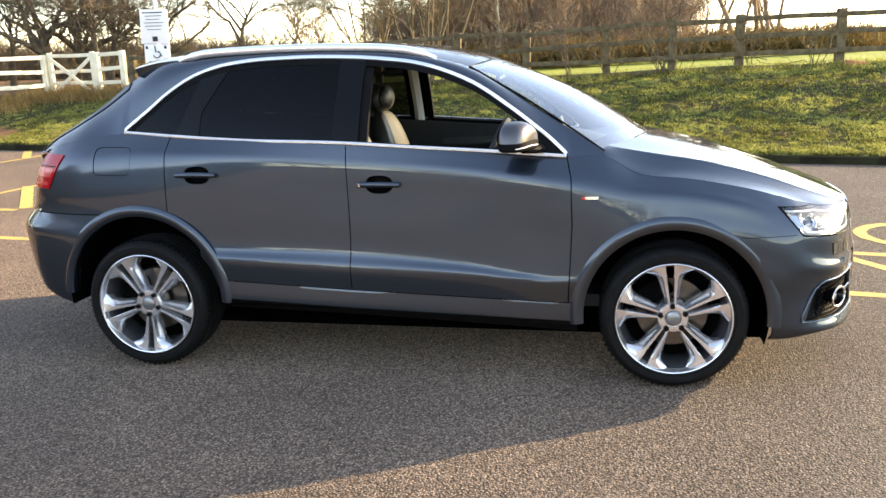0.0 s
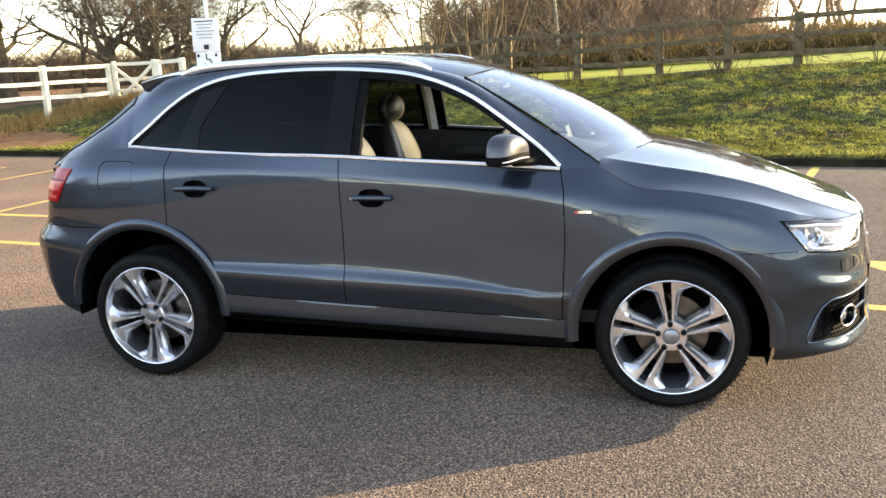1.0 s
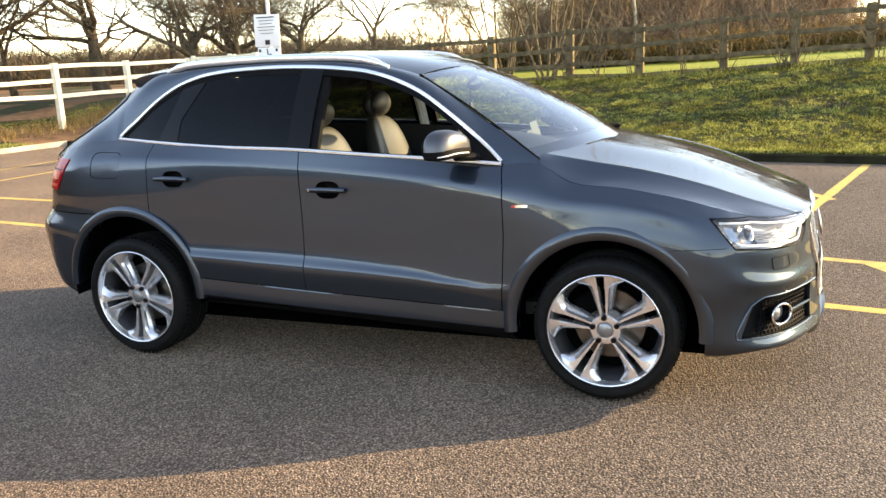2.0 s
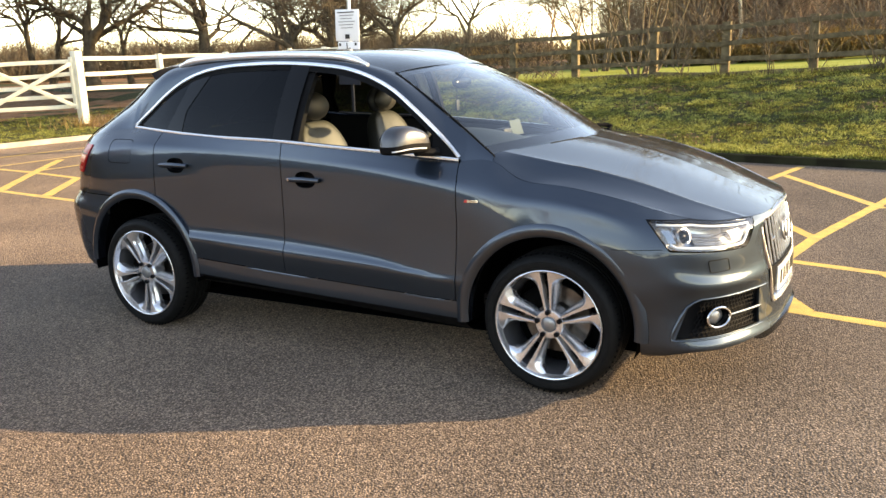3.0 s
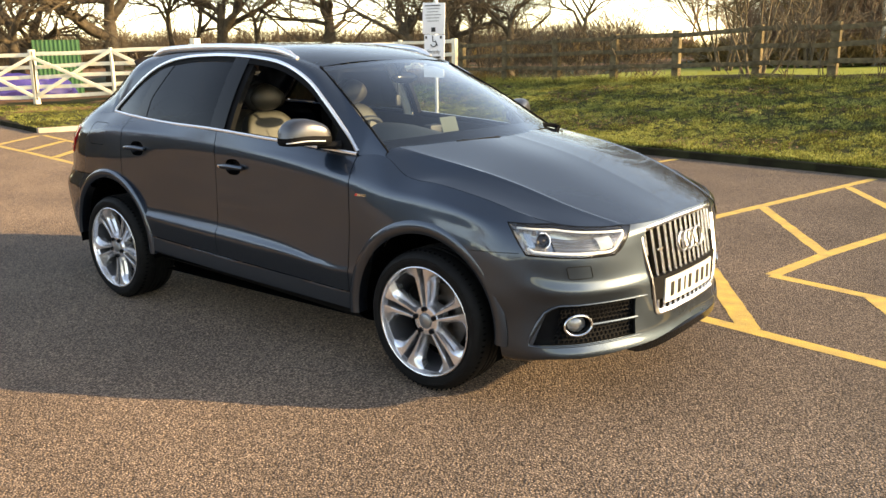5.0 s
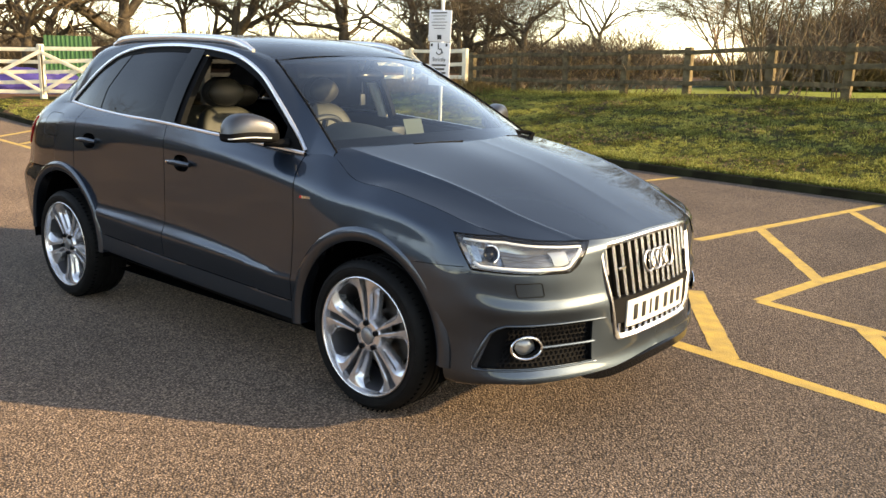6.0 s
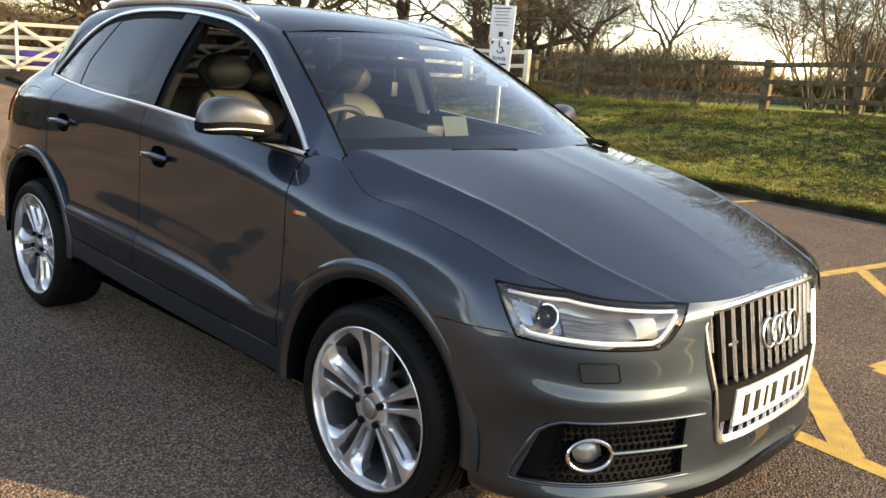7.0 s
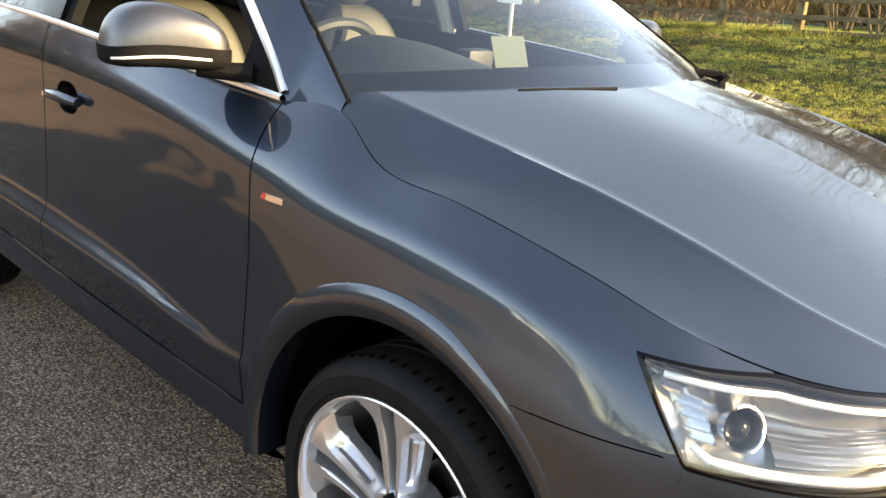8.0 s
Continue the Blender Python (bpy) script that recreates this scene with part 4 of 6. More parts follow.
def in_lamp(s, z, grow=0.0):
    zl, zh = lamp_z(min(max((s - HL_OUT_TOP) / (HL_IN_TOP - HL_OUT_TOP), 0), 1))
    v = (z - zl) / (zh - zl)
    if v < -grow or v > 1.0:
        return False
    v = min(max(v, 0), 1)
    return lamp(0, v)[0] < s < lamp(1, v)[0]


def trim_lamp(bm, side):
    """Draw the ragged edge of the headlamp's opening onto its outline."""
    for vert in bm.verts:
        c = vert.co
        if c.x < 2.9 or not 0.66 < c.z < 0.88 or c.y * side < 0 or not any(e.is_boundary for e in vert.link_edges):
            continue
        s = s_of(c)
        if c.z > window_line(s) - 0.0065:
            continue
        u = min(max((s - HL_OUT_TOP) / (HL_IN_TOP - HL_OUT_TOP), 0), 1)
        zl, zh = lamp_z(u)
        v = min(max((c.z - zl) / (zh - zl), 0), 1)
        a, b = lamp(0, v)[0], lamp(1, v)[0]
        ways = ((abs(c.z - zl), s, zl), (abs(c.z - zh), s, zh), (abs(s - a), a, c.z), (abs(s - b), b, c.z))
        d, s2, z2 = min(ways)
        if d < 0.016 and a - 0.016 < s < b + 0.016 and zl - 0.016 < c.z < zh + 0.016:
            vert.co = surf(min(max(s2, a), b), min(max(z2, zl), zh), 0.0, side)


def trim_fog(bm, side):
    """Draw the ragged edge of the fog lamp's recess onto its outline."""
    a, b, cc, lo, hi = FOG
    for vert in bm.verts:
        c = vert.co
        if c.x < 3.0 or not lo - 0.02 < c.z < hi + 0.02 or c.y * side < 0 or not any(e.is_boundary for e in vert.link_edges):
            continue
        s, v = s_of(c), min(max((c.z - lo) / (hi - lo), 0), 1)
        left = a + (b - a) * v
        d, s2, z2 = min((abs(c.z - lo), s, lo), (abs(c.z - hi), s, hi), (abs(s - left), left, c.z), (abs(s - cc), cc, c.z))
        if d < 0.018 and left - 0.018 < s < cc + 0.018:
            vert.co = surf(min(max(s2, left), cc), min(max(z2, lo), hi), 0.0, side)


FOG = (s_x(3.175), s_x(3.235), s_y(0.455), 0.330, 0.495)


def in_fog(s, z):
    a, b, c, lo, hi = FOG
    v = (z - lo) / (hi - lo)
    return 0.0 < v < 1.0 and a + (b - a) * v < s < c


def grille_half(z):
    return float(np.interp(z, (0.385, 0.42, 0.69, 0.75, 0.785), (0.320, 0.335, 0.385, 0.380, 0.360)))


def in_grille(p):
    return p.x > 3.3 and 0.395 < p.z < 0.780 and abs(p.y) < grille_half(p.z)


def s_of(p):
    """Way along the outline of a place near the flank or nose."""
    i = np.argmin((TAB_P[:, 0] - p.x) ** 2 + (TAB_P[:, 1] - abs(p.y)) ** 2)
    return TAB_S[i]


BELT_X = (-0.128, 0.17, 0.55, 1.06, 1.46, 1.8, 2.125)
BELT = {"y": (.712, .762, .800, .829, .825, .810, .780), "z": (1.192, 1.174, 1.153, 1.138, 1.112, 1.090, 1.062)}


def belt(x):
    return float(cr(BELT_X, BELT["y"], x)[0]), float(cr(BELT_X, BELT["z"], x)[0])


TOP_X = (-0.128, -0.05, 0.0, 0.10, 0.21, 0.36, 0.50, 0.73, 1.0, 1.22, 1.4, 1.56, 1.70, 1.836, 1.972, 2.067, 2.125)
TOP_Z = (1.196, 1.255, 1.293, 1.376, 1.447, 1.502, 1.524, 1.536, 1.534, 1.519, 1.494, 1.447, 1.385, 1.298, 1.199, 1.122, 1.066)


def top(x):
    return float(cr(TOP_X, TOP_Z, x)[0])


def cabin(x, z, off=0.0, side=-1):
    """A place on the sloping side of the cabin, above the window line."""
    yb, zb = belt(min(max(x, -0.128), 2.125))
    h = max(z - zb, -0.02)
    y = yb - 0.40 * h - 0.42 * h * h
    n = Vector((0, 1, 0.40 + 0.84 * h)).normalized()
    p = Vector((x, y, z)) + n * off
    return Vector((p.x, p.y * (-1 if side < 0 else 1), p.z))


ROOF_X = (-0.66, -0.58, -0.45, -0.30, -0.1, 0.02, 0.2, 0.6, 1.0, 1.3, 1.5, 1.641, 1.8, 1.95, 2.1, 2.285)
ROOF_Y = (.655, .635, .595, .565, .548, .548, .553, .560, .560, .558, .556, .552, .600, .645, .692, .752)
ROOF_Z = (1.085, 1.150, 1.232, 1.328, 1.466, 1.520, 1.546, 1.566, 1.563, 1.546, 1.510, 1.468, 1.383, 1.292, 1.197, 1.082)


def roof_edge(x, side=-1):
    return Vector((x, float(cr(ROOF_X, ROOF_Y, x)[0]) * (-1 if side < 0 else 1), float(cr(ROOF_X, ROOF_Z, x)[0])))


def build_car():
    car = new("car")
    tagged(car, "dark grey metallic SUV with silver wheels and driver's window open", "car")
    for side in (-1, 1):
        flank(car, side)
        cabin_side(car, side)
        lamps(car, side)
        mirror(car, side)
        for axle in ("rear", "front"):
            wheel_well(car, axle, side)
    nose(car)
    shell(car)
    cockpit(car)
    spin = {("front", -1): -95, ("rear", -1): -124, ("front", 1): 20, ("rear", 1): 70}
    first = None
    for axle in ("front", "rear"):
        for side in (-1, 1):
            x, z = WHEELS[axle]
            m = pose(x, side * 0.770, z, 0, 0, 0 if side < 0 else 180) @ pose(0, 0, 0, 0, spin[axle, side], 0)
            if first is None:
                first = wheel(car)
                first.matrix_basis = m @ Matrix.Diagonal((0.974, 1, 0.974, 1))
            else:
                copy_thing(first, m)
    return car


def sheet(name, car, side, s0, s1, z0, z1, nu, nv, keep=None, label="", off=0.0, material=None, lip=0.014, arches=True, holes=(), after=None):
    """A body panel between two edges s0(z), s1(z) and two heights z0(s), z1(s)."""
    bm = bmesh.new()

    def fn(u, v):
        s = (s0(0.7) + s1(0.7)) / 2
        for _ in range(6):
            z = z0(s) + (z1(s) - z0(s)) * v
            s = s0(z) + (s1(z) - s0(z)) * u
        return surf(s, z0(s) + (z1(s) - z0(s)) * v, off, side)

    def ok(c):
        return (not arches or clear_of_arches(c)) and (keep is None or keep(c)) and all(hole(c, h) > 1 for h in holes)
    grid(bm, fn, nu, nv, ok)
    if holes:
        trim_holes(bm, holes, side)
    if after:
        after(bm, side)
    if lip:
        rim(bm, lip)
    return part(name, bm, material or PAINT, car, label)


def hole(c, h):
    x, z, a, b, n = h
    return abs((c.x - x) / a) ** n + abs((c.z - z) / b) ** n


def trim_holes(bm, holes, side):
    """Draw the ragged edges of openings onto their true outline."""
    for v in bm.verts:
        if not any(e.is_boundary for e in v.link_edges):
            continue
        for h in holes:
            x, z, a, b, n = h
            if abs(v.co.x - x) < a + 0.022 and abs(v.co.z - z) < b + 0.022:
                k = hole(v.co, h) ** (-1 / n)
                px, pz = x + (v.co.x - x) * k, z + (v.co.z - z) * k
                v.co = surf(s_x(px), pz, 0.0, side)
                v.co.x = px


def flank(car, side):
    G = 0.0025
    k = lambda x: (lambda z: x)
    sill_top = lambda s: float(np.interp(s, [s_x(0.45), s_x(1.1), s_x(2.1)], [0.468, 0.436, 0.397]))
    edge = lambda s: window_line(s)
    rear_cut = lambda z: s_x(max(0.163, arch_x(z, "rear", 1) if z < 0.84 else 0))
    mid_cut = lambda z: s_x(1.099 - 0.012 * max(0, (z - 0.75)) / 0.4)
    front_cut = lambda z: s_x(float(np.interp(z, (0.30, 0.55, 0.76, 0.97, 1.06), (2.126, 2.139, 2.148, 2.142, 2.120))))
    rear_handle, front_handle = (0.33, 0.992), (1.25, 0.945)

    cups = [(x, z, 0.066, 0.043, 2.6) for x, z in (rear_handle, front_handle)]
    flap = (-0.130, 1.060, 0.105, 0.068, 7)
    d1 = sheet("rear_door", car, side, lambda z: rear_cut(z) + G, lambda z: mid_cut(z) - G, lambda s: sill_top(s) + 0.004, edge, 74, 60, holes=cups[:1])
    d2 = sheet("front_door", car, side, lambda z: mid_cut(z) + G, lambda z: front_cut(z) - G, lambda s: sill_top(s) + 0.004, edge, 84, 60, holes=cups[1:])
    sheet("sill", car, side, k(s_x(0.44)), k(s_x(2.15)), lambda s: float(np.interp(s, [s_x(0.45), s_x(1.1), s_x(2.15)], [0.380, 0.350, 0.312])), sill_top, 60, 14, label="painted sill skirt", lip=0.02)
    sheet("rear_quarter", car, side, k(0.02), lambda z: rear_cut(z) - G, lambda s: 0.797, edge, 110, 36,
          holes=[flap] if side < 0 else ())
    sheet("rear_bumper", car, side, k(0.02), k(s_x(-0.10)), lambda s: float(np.interp(s, [PLAN_S[2], PLAN_S[4], s_x(-0.42)], [0.40, 0.375, 0.305])), lambda s: 0.792, 96, 36)
    sheet("front_wing", car, side, lambda z: front_cut(z) + G, lambda z: s_x(3.16), lambda s: float(np.interp(s, [s_x(2.3), s_x(2.5), s_x(2.9), s_x(3.15)], [0.40, 0.70, 0.716, 0.726])), lambda s: edge(s) - 0.0005,
          100, 44, lambda c: not in_lamp(s_of(c), c.z), after=trim_lamp)
    # fuel flap
    if side < 0:
        bm = bmesh.new()

        def lid(u, v):
            a = 2 * math.pi * u
            c, d = math.cos(a), math.sin(a)
            k = (abs(c) ** 7 + abs(d) ** 7) ** (-1 / 7) * max(v, 0.001)
            return surf(s_x(flap[0] + (flap[2] - 0.003) * c * k), flap[1] + (flap[3] - 0.003) * d * k, 0.0, side)
        grid(bm, lid, 64, 8)
        bmesh.ops.remove_doubles(bm, verts=bm.verts, dist=0.0004)
        rim(bm, 0.01)
        part("fuel_flap", bm, PAINT, car)
    # arch trims
    for name, (x, zc, ri, ro) in ARCHES.items():
        bm = bmesh.new()
        a0, a1 = (-0.08, math.pi + 0.10) if name == "front" else (-0.03, math.pi - 0.02)
        prof = ((ro, -0.024), (ro - 0.002, 0.003), (ro - 0.016, 0.012), ((ri + ro) / 2, 0.013), (ri + 0.012, 0.010), (ri, 0.002), (ri - 0.002, -0.02), (ri + 0.004, -0.06))
        n = 64

        def arch(u, v):
            i = min(int(v * 7 + 1e-6), 7)
            r, o = prof[i]
            a = a0 + (a1 - a0) * u
            px, pz = x + r * math.cos(a), zc + r * math.sin(a)
            inset = float(np.interp(pz, (0.25, 0.60, 0.72, 0.82, 0.92), (0.012, 0.012, 0.012, 0.019, 0.031)))
            y = float(np.interp(px, TAB_P[:, 0], TAB_P[:, 1])) - inset
            return Vector((px, side * (y + o), pz))
        grid(bm, arch, n, 7)
        part("wheel_arch_trim", bm, PAINT, car)
    # door handles with their cups
    for door, (hx, hz) in ((d1, rear_handle), (d2, front_handle)):
        bm = bmesh.new()

        def cup(u, v):
            a = 2 * math.pi * u
            r, o = ((1.0, -0.0005), (0.985, -0.003), (0.95, -0.010), (0.80, -0.026), (0.4, -0.034), (0.02, -0.035))[min(int(v * 5 + 1e-6), 5)]
            r *= (abs(math.cos(a)) ** 2.6 + abs(math.sin(a)) ** 2.6) ** (-1 / 2.6)
            q = surf(s_x(hx + 0.066 * r * math.cos(a)), hz + 0.043 * r * math.sin(a), 0.0, side)
            q.y -= side * (-o)
            return q
        grid(bm, cup, 48, 5)
        part("handle_cup", bm, GLOSS, door)
        bm = bmesh.new()
        pts = [surf(s_x(hx - 0.102 + 0.204 * t), hz + 0.003 * math.sin(math.pi * t), 0.013 + 0.011 * math.sin(math.pi * min(max(t, 0.02), 0.98)) ** 0.6, side) for t in np.linspace(0, 1, 15)]
        tube(bm, pts, [0.010 + 0.0055 * math.sin(math.pi * min(max(t, 0.03), 0.97)) ** 0.4 for t in np.linspace(0, 1, 15)], 12, flat=0.95)
        part("door_handle", bm, PAINT, door)
        if side < 0 and door is d2:
            bm = bmesh.new()
            tube(bm, [surf(s_x(hx - 0.088), hz, 0.018, side), surf(s_x(hx - 0.088), hz, 0.030, side)], 0.007, 14)
            part("lock_barrel", bm, CHROME, door)
    # wing badge
    bm = bmesh.new()
    grid(bm, lambda u, v: surf(s_x(2.205 + 0.058 * u), 0.880 + 0.012 * v + 0.001 * u, 0.003, side), 8, 2)
    rim(bm, 0.003)
    part("badge", bm, CHROME, car, "small bright metal wing badge")
    bm = bmesh.new()
    grid(bm, lambda u, v: surf(s_x(2.188 + 0.016 * u + 0.006 * v), 0.880 + 0.012 * v, 0.003, side), 3, 2)
    rim(bm, 0.003)
    part("badge_tip", bm, REDPAINT, car)
    # tail lamp: dark red lens with two bright bands
    def lens(u, v, o):
        s0, s1 = s_x(-0.79), s_x(-0.445 - 0.095 * (1 - v))
        return surf(s0 + (s1 - s0) * u, 0.925 + 0.170 * v - 0.008 * u, o, side)
    bm = bmesh.new()
    grid(bm, lambda u, v: lens(u, v, 0.006), 20, 10)
    rim(bm, 0.02)
    lampred = part("tail_lamp", bm, RED, car, "dark red tail lamp with brighter bands")
    for v0, v1 in ((0.10, 0.20), (0.34, 0.60)):
        bm = bmesh.new()
        grid(bm, lambda u, v: lens(0.25 + 0.70 * u, v0 + (v1 - v0) * v, 0.0075), 12, 3)
        part("light_band", bm, REDPAINT, lampred)
    bm = bmesh.new()
    tube(bm, [lens(u, 0.66, 0.007) for u in np.linspace(0.2, 0.98, 8)], 0.003, 6)
    part("lamp_divider", bm, GLOSS, lampred)
    # black skirt under the sill
    bm = bmesh.new()
    grid(bm, lambda u, v: Vector((0.42 + 1.75 * u, side * (0.884 - 0.05 * v - 0.05 * v * v), 0.385 - 0.072 * u + 0.006 * math.sin(3.14 * u) - 0.082 * v)), 20, 6)
    part("under_skirt", bm, TRIM, car)


def wheel_well(car, axle, side):
    x, zc, ri, ro = ARCHES[axle]
    bm = bmesh.new()
    R = ri + 0.012
    a0 = -0.30 if axle == "front" else -0.12
    grid(bm, lambda u, v: Vector((x + R * math.cos(a0 + (math.pi + 0.12 - a0) * u), side * (0.875 - 0.42 * v), zc + R * math.sin(a0 + (math.pi + 0.12 - a0) * u))), 40, 4)
    grid(bm, lambda u, v: Vector((x + R * (2 * u - 1), side * 0.455, 0.12 + 0.72 * v)), 4, 4)
    part("wheel_liner", bm, DARK, car)


def cabin_side(car, side):
    nx = 110
    # bright line round the side windows, upper and lower
    for name, zfn, w in (("window_trim", lambda x: top(x), 0.017), ("waist_trim", lambda x: belt(x)[1], 0.015)):
        bm = bmesh.new()

        def fn(u, v):
            x = -0.130 + 2.248 * u
            i = min(int(v * 4 + 1e-6), 4)
            a, o = ((-0.5, 0.0), (-0.42, 0.007), (0, 0.010), (0.42, 0.007), (0.5, 0.0))[i]
            z = zfn(min(max(x, -0.128), 2.125))
            e = 0.01
            xa, xb = max(x - e, -0.128), min(x + e, 2.125)
            sl = (zfn(xb) - zfn(xa)) / (xb - xa)
            nn = math.sqrt(1 + sl * sl)
            return cabin(x - a * w * sl / nn, z + a * w / nn, o, side)
        grid(bm, fn, nx, 4)
        part(name, bm, BRIGHT, car, "bright aluminium window trim")
    # black frames
    lo, hi = (lambda x: belt(x)[1] + 0.006), (lambda x: top(x) - 0.006)

    def pane(name, x0, x1, zl, zh, off, material, nu=24, nv=14, parent=None, lip=0.0):
        bm = bmesh.new()

        def fn(u, v):
            x = (x0(0.5) + x1(0.5)) / 2
            x = x0(v) + (x1(v) - x0(v)) * u
            z = zl(x) + max(zh(x) - zl(x), 0.001) * v
            return cabin(x, z, off, side)
        grid(bm, fn, nu, nv)
        if lip:
            rim(bm, lip)
        return part(name, bm, material, parent or car)
    c = lambda x: (lambda v: x)
    frame_t = 0.034
    upper = lambda x: max(top(x) - frame_t, belt(x)[1] + 0.008)
    lower = lambda x: belt(x)[1] + 0.010
    pane("roof_seal", c(-0.11), c(2.10), lambda x: max(top(x) - frame_t, lo(x)), hi, -0.004, TRIM, 90, 3)
    pane("quarter_glass", c(-0.06), lambda v: 0.185 + 0.10 * v, lower, upper, -0.006, TINT, 20, 12)
    pane("rear_pillar", lambda v: 0.18 + 0.10 * v, lambda v: 0.315 + (0.11 * max(v - 0.4, 0) / 0.6), lower, upper, -0.003, GLOSS, 8, 12, lip=0.01)
    pane("rear_glass", lambda v: 0.315 + (0.11 * max(v - 0.4, 0) / 0.6), c(1.03), lower, upper, -0.006, TINT, 30, 14)
    pane("middle_pillar", c(1.02), c(1.145), lower, hi, -0.002, GLOSS, 8, 12, lip=0.02)
    pane("door_frame", c(1.145), c(1.185), lower, upper, -0.014, TRIM, 4, 12, lip=0.03)
    pane("mirror_sail", c(1.965), c(2.095), lower, hi, -0.003, TRIM, 10, 8, lip=0.02)
    if side > 0:
        pane("front_glass", c(1.17), c(1.98), lower, upper, -0.012, GLASS, 30, 14)
    # inner door edge at the open window
    pane("sill_seal", c(1.16), c(2.0), lambda x: belt(x)[1] - 0.03, lambda x: belt(x)[1] + 0.014, -0.012, TRIM, 40, 2, lip=0.03)
    # roof side, windscreen pillar and rear pillar
    bm = bmesh.new()

    def strip(u, v):
        x = -0.66 + 2.945 * u
        e = roof_edge(x, side)
        if -0.128 <= x <= 2.125:
            b = cabin(x, top(x), 0.004, side)
        elif x < -0.128:
            b = surf(s_x(x), window_line(s_x(x)), 0.0, side)
        else:
            b = surf(s_x(x), window_line(s_x(x)) - 0.002, 0.0, side)
        p = b.lerp(e, v)
        d = (e - b).length
        out = Vector((0, side, 0.9)).normalized()
        return p + out * 0.16 * d * math.sin(math.pi * v) * (0.15 + 0.85 * smooth01((x + 0.35) / 0.45) * (1 - smooth01((x - 1.7) / 0.3)))
    grid(bm, strip, 150, 10)
    part("roof_side", bm, PAINT, car)
    bm = bmesh.new()
    grid(bm, lambda u, v: strip((0.015 + 0.50 * u) / 2.945, 0.86 - 0.04 * u + (0.14 + 0.04 * u) * v) + Vector((-0.002, side * 0.004, 0.002)), 30, 5)
    rim(bm, 0.006)
    part("window_blade", bm, GLOSS, car, "gloss black blade beside the rear window")
    # roof rail
    bm = bmesh.new()
    pts, rad = [], []
    for t in np.linspace(0, 1, 40):
        x = 0.14 + 1.34 * t
        e = roof_edge(x, side)
        lift = 0.018 * min(1, math.sin(math.pi * t) * 3.2) ** 0.6 if 0 < t < 1 else 0
        pts.append(e + Vector((0, side * 0.006, lift - 0.002)))
        rad.append(0.020 if 0.03 < t < 0.97 else 0.012)
    tube(bm, pts, rad, 12, flat=1.0)
    part("roof_rail", bm, BRIGHT, car, "silver roof rail")


